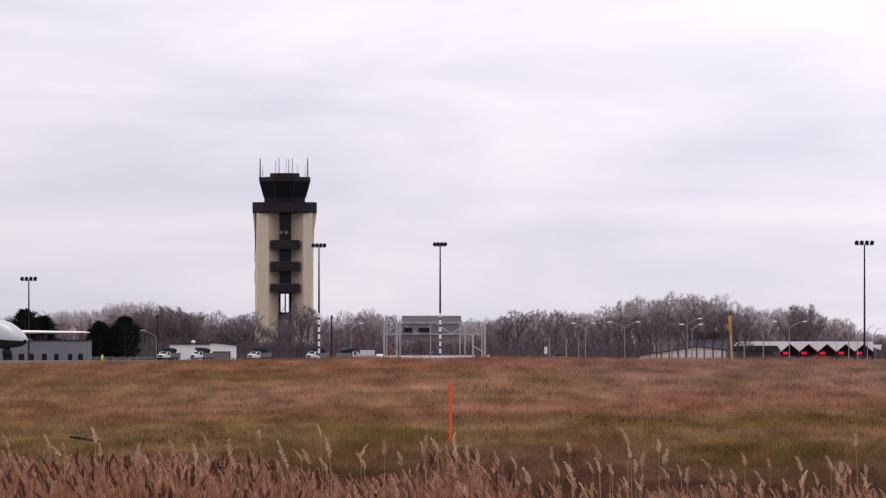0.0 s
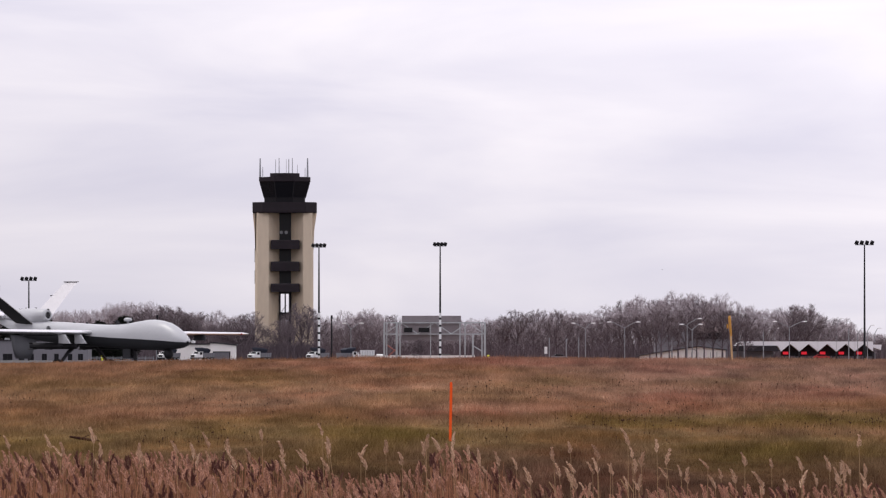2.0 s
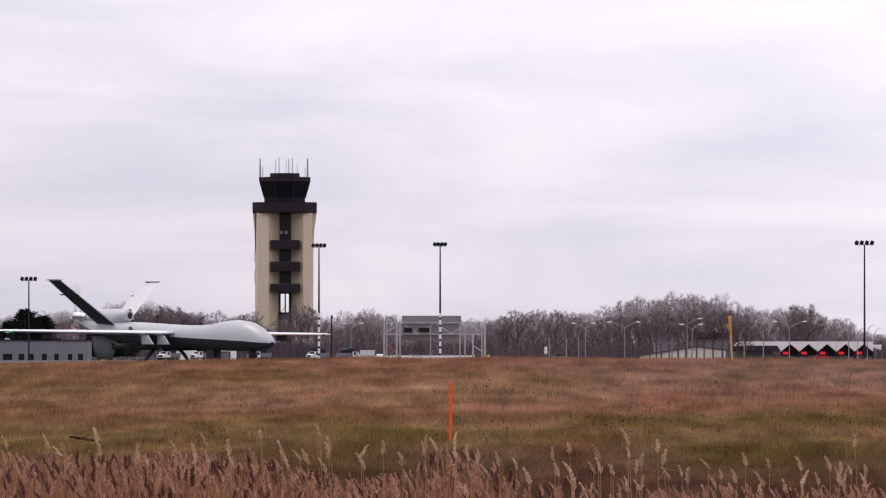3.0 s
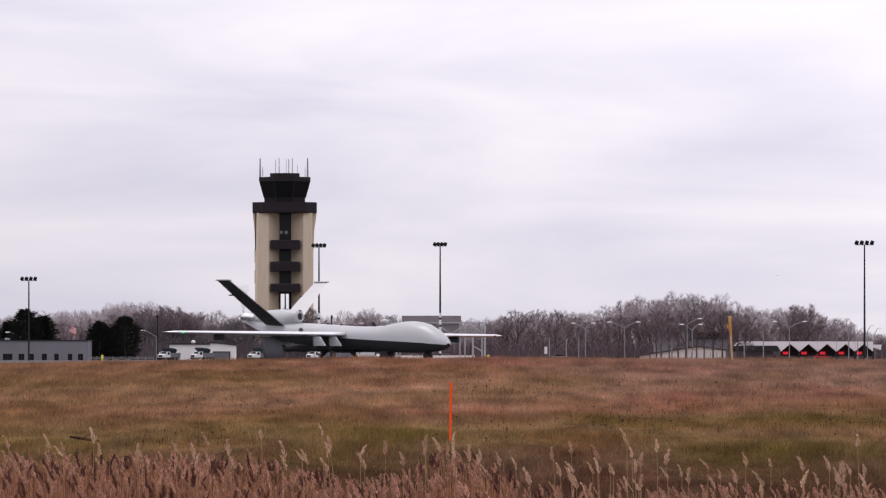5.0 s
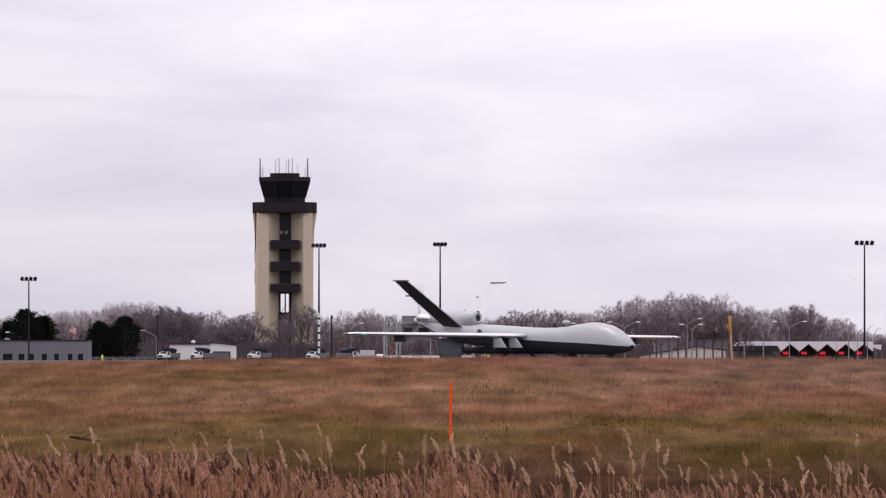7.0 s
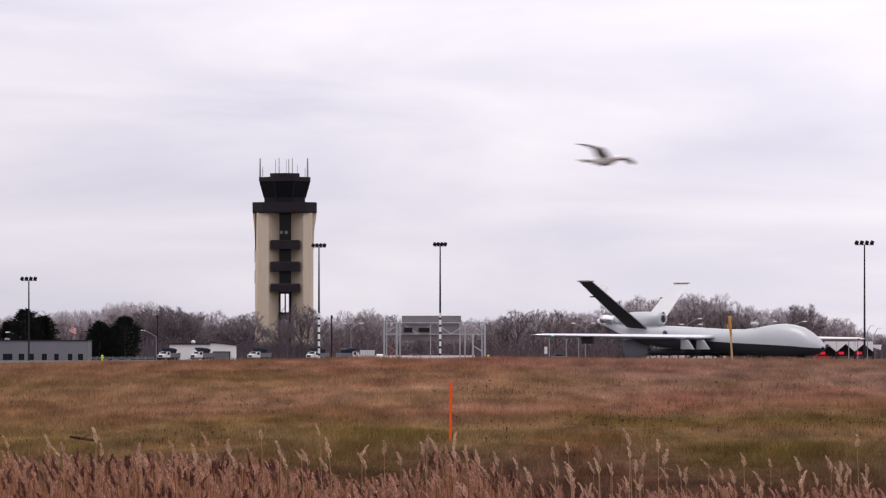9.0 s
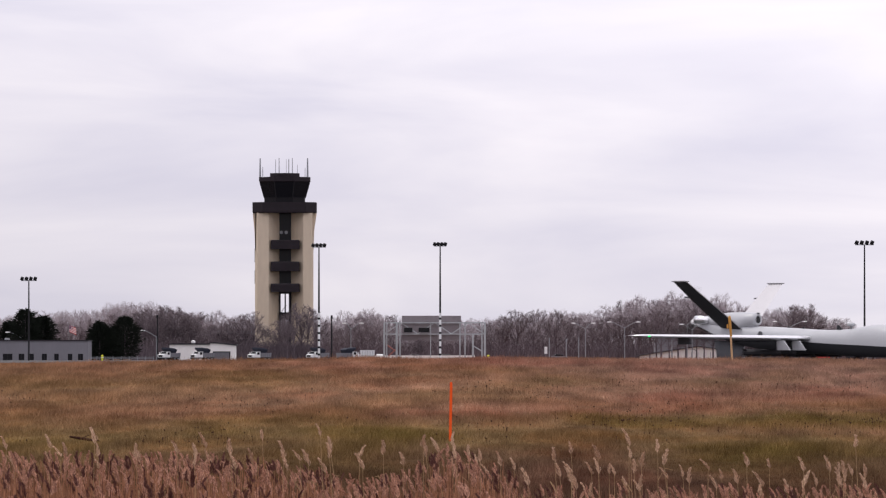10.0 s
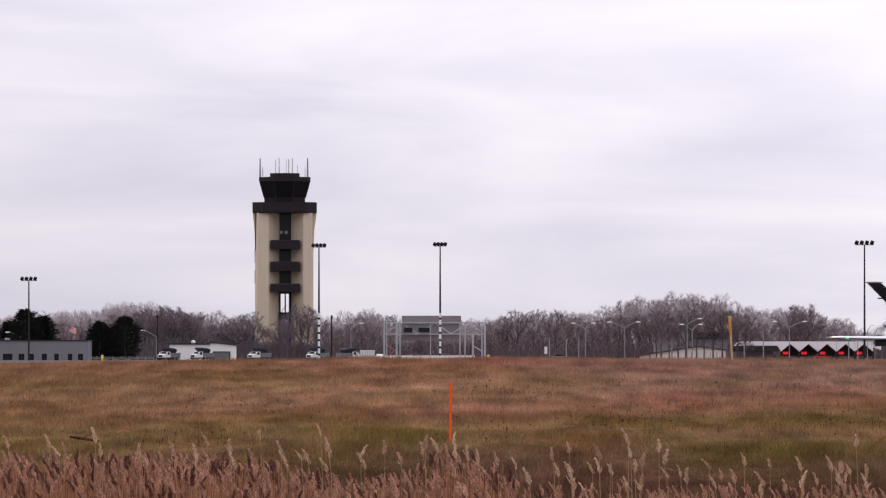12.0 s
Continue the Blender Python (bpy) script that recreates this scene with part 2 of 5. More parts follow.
# ---- geometry helpers ----
class Geo:
    """Vertices and faces gathered for one mesh."""

    def __init__(self):
        self.v, self.f = [], []

    def add(self, verts, faces):
        k = len(self.v)
        self.v.extend(tuple(p) for p in verts)
        self.f.extend(tuple(i + k for i in face) for face in faces)
        return self

    def box(self, x0, x1, y0, y1, z0, z1, m=None):
        vs = [Vector((x, y, z)) for z in (z0, z1) for y in (y0, y1) for x in (x0, x1)]
        if m:
            vs = [m @ p for p in vs]
        return self.add(vs, [(0, 2, 3, 1), (4, 5, 7, 6), (0, 1, 5, 4), (2, 6, 7, 3), (0, 4, 6, 2), (1, 3, 7, 5)])

    def chamfer_box(self, x0, x1, y0, y1, z0, z1, c):
        """A box with chamfered upright and top edges."""
        def ring(i, z):
            return [(x0 + i, y0 + c, z), (x0 + c, y0 + i, z), (x1 - c, y0 + i, z), (x1 - i, y0 + c, z),
                    (x1 - i, y1 - c, z), (x1 - c, y1 - i, z), (x0 + c, y1 - i, z), (x0 + i, y1 - c, z)]
        return self.loft([ring(0, z0), ring(0, z1 - c), ring(c * 0.7, z1)])

    def loft(self, rings, caps=True, closed=True):
        k, n = len(self.v), len(rings[0])
        for r in rings:
            self.v.extend(tuple(p) for p in r)
        for i in range(len(rings) - 1):
            for j in range(n if closed else n - 1):
                a, b = k + i * n + j, k + i * n + (j + 1) % n
                self.f.append((a, b, b + n, a + n))
        if caps:
            self.f.append(tuple(range(k + n - 1, k - 1, -1)))
            e = k + (len(rings) - 1) * n
            self.f.append(tuple(range(e, e + n)))
        return self

    def tube(self, pts, radii, n=6, caps=True):
        rings = []
        for i, p in enumerate(pts):
            p = Vector(p)
            d = Vector(pts[min(i + 1, len(pts) - 1)]) - Vector(pts[max(i - 1, 0)])
            d.normalize()
            u = d.cross(Vector((0.13, 0.31, 1.0)) if abs(d.z) < 0.95 else Vector((1, 0.1, 0))).normalized()
            w = d.cross(u)
            r = radii[i] if isinstance(radii, (list, tuple)) else radii
            rings.append([p + (u * math.cos(2 * math.pi * j / n) + w * math.sin(2 * math.pi * j / n)) * r for j in range(n)])
        return self.loft(rings, caps)

    def prism(self, outline, z0, z1):
        """An upright prism on a plan outline (anticlockwise)."""
        return self.loft([[(x, y, z0) for x, y in outline], [(x, y, z1) for x, y in outline]])

    def slab(self, outline, y0, y1):
        """A prism on an outline in the xz plane, from y0 to y1."""
        return self.loft([[(x, y0, z) for x, z in outline], [(x, y1, z) for x, z in outline]])

    def mesh(self, name, material, smooth=False):
        me = bpy.data.meshes.new(name)
        me.from_pydata(self.v, [], self.f)
        me.materials.append(material)
        if smooth:
            me.shade_smooth()
        me.update()
        return me


def part(name, geo, material, parent, label="", smooth=False, m=None):
    ob = new(name, geo.mesh(name, material, smooth))
    ob.parent = parent
    if m is not None:
        ob.matrix_basis = m
    if label:
        tagged(ob, label)
    return ob


def thing(name, label, category, group="", kind="", m=None):
    ob = new(name)
    ob.empty_display_size = 0.2
    if m is not None:
        ob.matrix_basis = m
    return tagged(ob, label, category, group, kind)


def single(name, geo, material, label, category, group="", kind="", smooth=False, m=None):
    ob = new(name, geo.mesh(name, material, smooth))
    if m is not None:
        ob.matrix_basis = m
    return tagged(ob, label, category, group, kind)


def step(a, b, x):
    t = min(1.0, max(0.0, (x - a) / (b - a)))
    return t * t * (3 - 2 * t)


# ---- ground ----
def crest(x, y):
    """Height of the grassy bank's top; lower towards both sides."""
    q = x / max(y, 1.0) * 270
    return 0.75 - 0.155 * step(-2, -14.5, q) - 0.035 * step(4, 14, q) + 0.02 * noise.noise((q * 0.35, 2.0, 0.0))


def taxi(x):
    return -0.035 * max(-9.0, min(9.0, (x + 0.65) / 3.484))


def ground_z(x, y):
    if y < 0:
        return -0.6
    near = -0.6 - 1.4 * step(0, 60, y) - 0.7 * step(60, 95, y)
    z = near + step(121, 137, y) * (-1.75 - near)
    if y > 121:
        top = crest(x, y)
        run = -1.75 + (y - 137) * (top + 1.75) / (266 - 137)
        if y > 137:
            z = min(run, top)
        z += 0.03 * noise.noise((x * 0.5, y * 0.25, 0)) * step(121, 140, y)
        if y > 266:
            t = taxi(x) * (1 - step(380, 700, y)) - 0.95 * step(380, 900, y)
            z = z + step(270, 284, y) * (t - z)
    return z


def build_ground():
    xs = sorted(set([-4800, -3000, -1500, -800, -400, -200, -120, -80] + list(range(-60, 61, 1)) + [80, 120, 200, 400, 800, 1500, 3000, 4800]))
    ys = sorted(set([-1500, -500, -150, -50, -10] + list(range(0, 120, 6)) + [120 + 2 * i for i in range(90)] + list(range(300, 400, 10))
                    + [420, 460, 500, 560, 640, 720, 820, 920, 1100, 1300, 1600, 2000, 2500, 3000, 3600, 4800]))
    g = Geo()
    g.v = [(x, y, ground_z(x, y)) for y in ys for x in xs]
    n = len(xs)
    g.f = [(j * n + i, j * n + i + 1, (j + 1) * n + i + 1, (j + 1) * n + i) for j in range(len(ys) - 1) for i in range(n - 1)]
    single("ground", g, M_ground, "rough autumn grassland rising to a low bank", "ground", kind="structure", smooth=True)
    # the taxiway: a paved strip 25 m wide on which the aircraft rolls, and the far apron
    t = Geo()
    u = Vector((0.754, -0.657))
    w = Vector((0.657, 0.754))
    c = Vector((-0.65, 311.25))
    rows = []
    for i in range(-16, 17):
        row = []
        for k in (-1.0, -0.5, 0.0, 0.5, 1.0):
            p = c + u * i * 2.4 + w * k * 9.0
            row.append((p.x, p.y, max(taxi(p.x), ground_z(p.x, p.y)) + 0.012))
        rows.append(row)
    t.loft(rows, caps=False, closed=False)
    single("taxiway", t, M_asphalt, "worn grey asphalt taxiway behind the grass bank", "taxiway", kind="structure")
    a = Geo()
    a.box(-420, 420, 1500, 2120, -1.3, -0.92)
    single("apron", a, M_apron, "worn grey paved apron below the control tower", "apron", kind="structure")


build_ground()


# ---- the remotely piloted aircraft ----
def build_aircraft():
    ac = thing("drone_aircraft", "grey unmanned turboprop aircraft with a bulbous nose taxiing", "drone")
    # section: x, belly z, chine z, top z, half width
    secs = [(5.64, 1.22, 1.27, 1.33, 0.08), (5.56, 1.14, 1.28, 1.48, 0.27), (5.36, 1.06, 1.29, 1.68, 0.39), (5.05, 1.01, 1.31, 1.89, 0.47),
            (4.7, 0.98, 1.34, 2.06, 0.525), (4.3, 0.96, 1.36, 2.15, 0.555), (3.9, 0.96, 1.38, 2.19, 0.565), (3.5, 0.965, 1.40, 2.175, 0.56), (3.0, 0.98, 1.42, 2.11, 0.54),
            (2.5, 1.0, 1.44, 2.035, 0.52), (2.0, 1.03, 1.46, 1.995, 0.50), (1.4, 1.07, 1.49, 1.985, 0.49), (0.7, 1.10, 1.53, 2.01, 0.48),
            (0.0, 1.13, 1.62, 2.05, 0.48), (-1.0, 1.2, 1.66, 2.10, 0.47), (-2.0, 1.3, 1.67, 2.13, 0.46), (-3.0, 1.48, 1.71, 2.22, 0.43),
            (-3.8, 1.75, 1.84, 2.42, 0.38), (-4.4, 1.98, 2.06, 2.5, 0.30), (-4.75, 2.12, 2.18, 2.46, 0.2)]
    up, low = Geo(), Geo()
    up.loft([[(x, w * math.cos(a), zc + (zt - zc) * math.sin(a) ** 0.85) for a in [math.pi * k / 16 for k in range(17)]] for x, zb, zc, zt, w in secs], caps=False, closed=False)
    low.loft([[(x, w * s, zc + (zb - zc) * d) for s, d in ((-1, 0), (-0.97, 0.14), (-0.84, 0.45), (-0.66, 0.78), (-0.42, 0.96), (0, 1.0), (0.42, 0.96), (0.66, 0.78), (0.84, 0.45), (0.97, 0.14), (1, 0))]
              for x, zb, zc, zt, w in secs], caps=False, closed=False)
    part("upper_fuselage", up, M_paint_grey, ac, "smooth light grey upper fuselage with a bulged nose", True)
    # the belly's darker grey carries the shade below the chine
    part("lower_fuselage", low, M_dark_and_shade, ac, "grey belly with shade painted darker below a sharp chine", True)
    end = Geo()
    end.tube([(-4.72, 0, 2.29), (-4.80, 0, 2.29)], [0.21, 0.17], 14)
    part("tail_cone", end, M_paint_grey, ac)
    # engine nacelle with its intake lip
    nac = Geo()
    nac.loft([[(x, r * math.cos(a), z + h * math.sin(a)) for a in [2 * math.pi * k / 18 for k in range(18)]]
              for x, z, r, h in ((-2.0, 2.38, 0.13, 0.12), (-1.94, 2.38, 0.16, 0.15), (-1.93, 2.38, 0.21, 0.2), (-2.1, 2.36, 0.31, 0.28), (-2.6, 2.33, 0.37, 0.34), (-3.2, 2.31, 0.39, 0.35), (-3.9, 2.30, 0.35, 0.30), (-4.5, 2.29, 0.26, 0.22))], caps=False)
    part("engine_nacelle", nac, M_paint_grey, ac, smooth=True)
    hole = Geo()
    hole.tube([(-1.955, 0, 2.38), (-2.3, 0, 2.36)], [0.14, 0.1], 16)
    part("air_intake", hole, M_black, ac, "black round engine air intake")
    for s in (-1, 1):
        e = Geo()
        e.tube([(-4.1, 0.3 * s, 2.36), (-4.35, 0.42 * s, 2.38), (-4.6, 0.44 * s, 2.38)], [0.12, 0.16, 0.15], 10)
        part("exhaust_stub", e, M_lead, ac, "bright bare metal exhaust stub", True)
    # aerofoil surfaces
    def foil(stations, n=9):
        """stations: leading edge point, chord vector, thickness vector."""
        g = Geo()
        rings = []
        for le, ch, th in stations:
            le, ch, th = Vector(le), Vector(ch), Vector(th)
            top = [(f, 0.5 * 2.4 * (f ** 0.5 - f) + 0.02 * (1 - f)) for f in [(k / n) ** 1.6 for k in range(n + 1)]]
            ring = [le + ch * f + th * h for f, h in top] + [le + ch * f - th * h * 0.55 for f, h in reversed(top[1:-1])]
            rings.append(ring)
        return g.loft(rings)
    def tone_strips(ob, second, pick, n=18):
        """Gives the skin strips whose place round the section pick() names the second material: bright metal, or
        painted shade.
        """
        ob.data.materials.append(second)
        for p in ob.data.polygons:
            if len(p.vertices) == 4 and pick(p.index % n):
                p.material_index = len(ob.data.materials) - 1
    for s, name in ((-1, "starboard"), (1, "port")):
        wing = part("wing", foil([((0.92, 0.35 * s, 1.65), (-1.75, 0, -0.06), (0, 0, 0.42)), ((0.72, 1.0 * s, 1.655), (-1.45, 0, -0.04), (0, 0, 0.40)), ((0.46, 5.0 * s, 1.67), (-1.0, 0, -0.02), (0, 0, 0.34)),
                                  ((0.24, 9.6 * s, 1.69), (-0.62, 0, -0.01), (0, 0, 0.21)), ((0.08, 10.02 * s, 1.70), (-0.36, 0, 0), (0, 0, 0.04))]), M_wing, ac, "long slim pale grey wing, underside painted with shade", True)
        tone_strips(wing, M_lead, lambda j: j < 7 or j > 15)
        # shade painted on the wing's lower skin
        tone_strips(wing, M_dark_and_shade, lambda j: 9 <= j <= 15)
        lamp = Geo()
        lamp.tube([(0.22, 9.35 * s, 1.685), (0.30, 9.35 * s, 1.685)], [0.04, 0.022], 8)
        part("navigation_light", lamp, M_green_light if s < 0 else M_nav_red, wing, "small wingtip navigation light")
        flap = Geo()
        flap.box(-0.62, -0.5, min(1.2 * s, 4.4 * s), max(1.2 * s, 4.4 * s), 1.53, 1.555)
        part("flap", flap, M_dark_and_shade, wing)
        for y, d, c in ((1.0, 0.36, 0.62), (1.95, 0.36, 0.62)):
            p = Geo()
            p.loft([[(0.77, (y - 0.03) * s, 1.58), (0.77 - c * 0.5, (y - 0.05) * s, 1.58), (0.77 - c * 0.5, (y + 0.05) * s, 1.58), (0.77, (y + 0.03) * s, 1.58)],
                    [(1.07, (y - 0.02) * s, 1.58 - d), (1.10 - c, (y - 0.05) * s, 1.58 - d), (1.10 - c, (y + 0.05) * s, 1.58 - d), (1.07, (y + 0.02) * s, 1.58 - d)]])
            part("pylon", p, M_paint_grey, wing)
            st = Geo()
            st.tube([(0.62, y * s, 1.12), (0.5, y * s, 1.12), (-1.05, y * s, 1.12), (-1.1, y * s, 1.12)], [0.04, 0.125, 0.125, 0.08], 10)
            for q in range(4):
                st.box(-1.08, -0.9, -0.006, 0.006, 0.08, 0.2, Matrix.Translation((0, y * s, 1.12)) @ Matrix.Rotation(math.pi / 4 + q * math.pi / 2, 4, "X"))
            part("under_wing_store", st, M_steel_dark, wing, "slim dark finned cylinder on a pylon")
        p = Geo()
        p.chamfer_box(-0.25, 0.35, (7.0 - 0.06) * s if s > 0 else (7.0 + 0.06) * s, (7.0 + 0.06) * s if s > 0 else (7.0 - 0.06) * s, 1.40, 1.63, 0.03)
        part("outer_pylon", p, M_dark_and_shade, wing)
        fin = part("tail_fin", foil([((-2.44, 0.36 * s, 2.03), (-0.98, 0, 0.03), (0, 0.05 * s, -0.075)), ((-2.76, 1.7 * s, 2.94), (-0.86, 0, 0.02), (0, 0.04 * s, -0.06)),
                                     ((-3.05, 2.92 * s, 3.77), (-0.66, 0, 0.0), (0, 0.03 * s, -0.05)), ((-3.1, 2.99 * s, 3.81), (-0.56, 0, 0), (0, 0.01 * s, -0.012))]), M_fin_pale, ac, "canted vee tail fin, pale inside, shade painted outside")
        # shade painted on the fin's outward, down-turned face
        tone_strips(fin, M_dark_and_shade, lambda j: 1 <= j < 9)
        tip = Geo()
        tip.box(-3.74, -3.02, min(2.86 * s, 2.99 * s), max(2.86 * s, 2.99 * s), 3.765, 3.80)
        part("fin_tip", tip, M_fin_cap, fin, "mid-grey fin tip cap")
        h = Geo()
        h.box(-3.78, -3.5, min(2.1 * s, 2.16 * s), max(2.1 * s, 2.16 * s), 3.18, 3.23)
        part("ruddervator_hinge", h, M_dark_and_shade, fin)
        # main landing gear
        leg = Geo()
        leg.tube([(0.1, 0.42 * s, 1.25), (0.06, 1.0 * s, 0.85), (0.05, 1.45 * s, 0.42)], [0.09, 0.075, 0.06], 8)
        leg.tube([(0.05, 1.42 * s, 0.5), (0.05, 1.48 * s, 0.28)], 0.06, 8)
        part("main_gear_leg", leg, M_steel_dark, ac, "", True)
    v = foil([((-2.55, 0, 1.5), (-1.5, 0, 0.1), (0, 0.12, 0)), ((-2.75, 0, 0.95), (-1.15, 0, 0), (0, 0.08, 0)), ((-2.9, 0, 0.62), (-0.85, 0, 0), (0, 0.05, 0))])
    part("ventral_fin", v, M_fin_grey, ac, "upright fin below the tail", True)
    leg = Geo()
    leg.tube([(2.75, 0, 1.05), (2.9, 0, 0.3)], [0.1, 0.07], 8)
    leg.tube([(2.2, 0, 1.05), (2.82, 0, 0.6)], 0.06, 6)
    part("nose_gear_leg", leg, M_steel_dark, ac)
    g = Geo()
    g.box(2.35, 2.75, 0.2, 0.23, 0.62, 1.02).box(2.35, 2.75, -0.23, -0.2, 0.62, 1.02)
    part("nose_gear_door", g, M_dark_and_shade, ac)
    # sensor turret below the nose
    ball = Geo()
    ball.loft([[(4.62 + r * math.cos(a), r * math.sin(a), z) for a in [2 * math.pi * k / 16 for k in range(16)]]
               for z, r in ((1.02, 0.12), (0.96, 0.15), (0.9, 0.18), (0.8, 0.2), (0.71, 0.18), (0.64, 0.12), (0.61, 0.05))])
    part("sensor_turret", ball, M_steel_dark, ac, "dark round sensor turret", True)
    # aerials on the spine
    dome = Geo()
    dome.loft([[(2.42 + r * math.cos(a), r * math.sin(a), z) for a in [2 * math.pi * k / 14 for k in range(14)]] for z, r in ((2.0, 0.04), (2.12, 0.05), (2.13, 0.15), (2.19, 0.175), (2.25, 0.13), (2.27, 0.04))])
    part("spine_antenna", dome, M_paint_grey, ac, "small domed aerial on a stalk", True)
    bl = Geo()
    bl.slab([(1.75, 1.97), (2.05, 1.97), (1.86, 2.16), (1.76, 2.16)], -0.015, 0.015)
    part("blade_antenna", bl, M_dark_and_shade, ac)
    for x, z in ((-2.62, 2.66), (-1.95, 2.61), (0.2, 2.06), (-0.5, 2.08), (0.9, 2.0)):
        k = Geo()
        k.loft([[(x - 0.07, -0.03, z - 0.03), (x + 0.07, -0.03, z - 0.03), (x + 0.07, 0.03, z - 0.03), (x - 0.07, 0.03, z - 0.03)],
                [(x - 0.04, -0.012, z + 0.035), (x + 0.03, -0.012, z + 0.035), (x + 0.03, 0.012, z + 0.035), (x - 0.04, 0.012, z + 0.035)]])
        part("spine_fitting", k, M_dark_and_shade, ac)
    probe = Geo()
    probe.tube([(5.45, 0.2, 1.33), (5.86, 0.22, 1.34)], [0.018, 0.008], 6)
    part("air_data_probe", probe, M_galv, ac)
    ring = Geo()
    ring.tube([(-1.5, -0.45, 1.84), (-1.5, -0.478, 1.84)], 0.1, 18)
    part("hull_roundel", ring, M_fin_grey, ac, "low-visibility grey disc marking")
    # wheels
    wheels = []
    for name, x, y, r, w in (("main_wheel", 0.05, -1.6, 0.30, 0.2), ("main_wheel", 0.05, 1.6, 0.30, 0.2), ("nose_wheel", 2.92, 0.0, 0.22, 0.14)):
        hub = Geo()
        hub.tube([(0, -w * 0.42, 0), (0, w * 0.42, 0)], r * 0.55, 14)
        for k in range(5):
            a = 2 * math.pi * k / 5
            hub.box(-0.02, 0.02, -w * 0.46, w * 0.46, 0.05, r * 0.5, Matrix.Rotation(a, 4, "Y"))
        wheel = part(name, hub, M_galv, ac, "metal wheel hub", False, pose(x, y, r))
        ty = Geo()
        prof = [(r * 0.55, -w * 0.45), (r * 0.85, -w * 0.5), (r * 0.98, -w * 0.3), (r, 0), (r * 0.98, w * 0.3), (r * 0.85, w * 0.5), (r * 0.55, w * 0.45)]
        ty.loft([[(q * math.cos(a), y2, q * math.sin(a)) for a in [2 * math.pi * k / 20 for k in range(20)]] for q, y2 in prof], caps=False)
        part("tyre", ty, M_rubber, wheel, "black rubber tyre", True)
        wheels.append((wheel, (x, y, r), r))
    sp = Geo()
    sp.loft([[(x, r * math.cos(a), r * math.sin(a)) for a in [2 * math.pi * k / 16 for k in range(16)]] for x, r in ((0.06, 0.18), (0.0, 0.19), (-0.15, 0.165), (-0.28, 0.09), (-0.33, 0.02))])
    prop = part("propeller", sp, M_white_enamel, ac, "pusher propeller with a white spinner", True, pose(-4.82, 0, 2.29))
    for k in range(3):
        b = Geo()
        b.loft([[(-0.1 + t * math.sin(tw), -c / 2 * math.cos(tw), rr), (-0.1 + 0.02, 0, rr), (-0.1 - t * math.sin(tw), c / 2 * math.cos(tw), rr), (-0.1 - 0.02, 0, rr)]
                for rr, c, t, tw in ((0.12, 0.1, 0.05, 1.0), (0.4, 0.17, 0.085, 0.8), (0.8, 0.18, 0.09, 0.5), (1.2, 0.14, 0.07, 0.35), (1.38, 0.06, 0.03, 0.3))])
        part("propeller_blade", b, M_steel_dark, prop, "dark propeller blade", True, Matrix.Rotation(2 * math.pi * k / 3, 4, "X"))
    return ac, wheels, prop


AIRCRAFT, WHEELS, PROP = build_aircraft()


def aircraft_pose(t):
    u = t - 6
    return pose(-0.6475 + 3.4837 * u + 0.0027 * u * u, 311.25 - 3.0333 * u + 0.0956 * u * u, -0.0348 * u, -0.34, 0, -39.96)


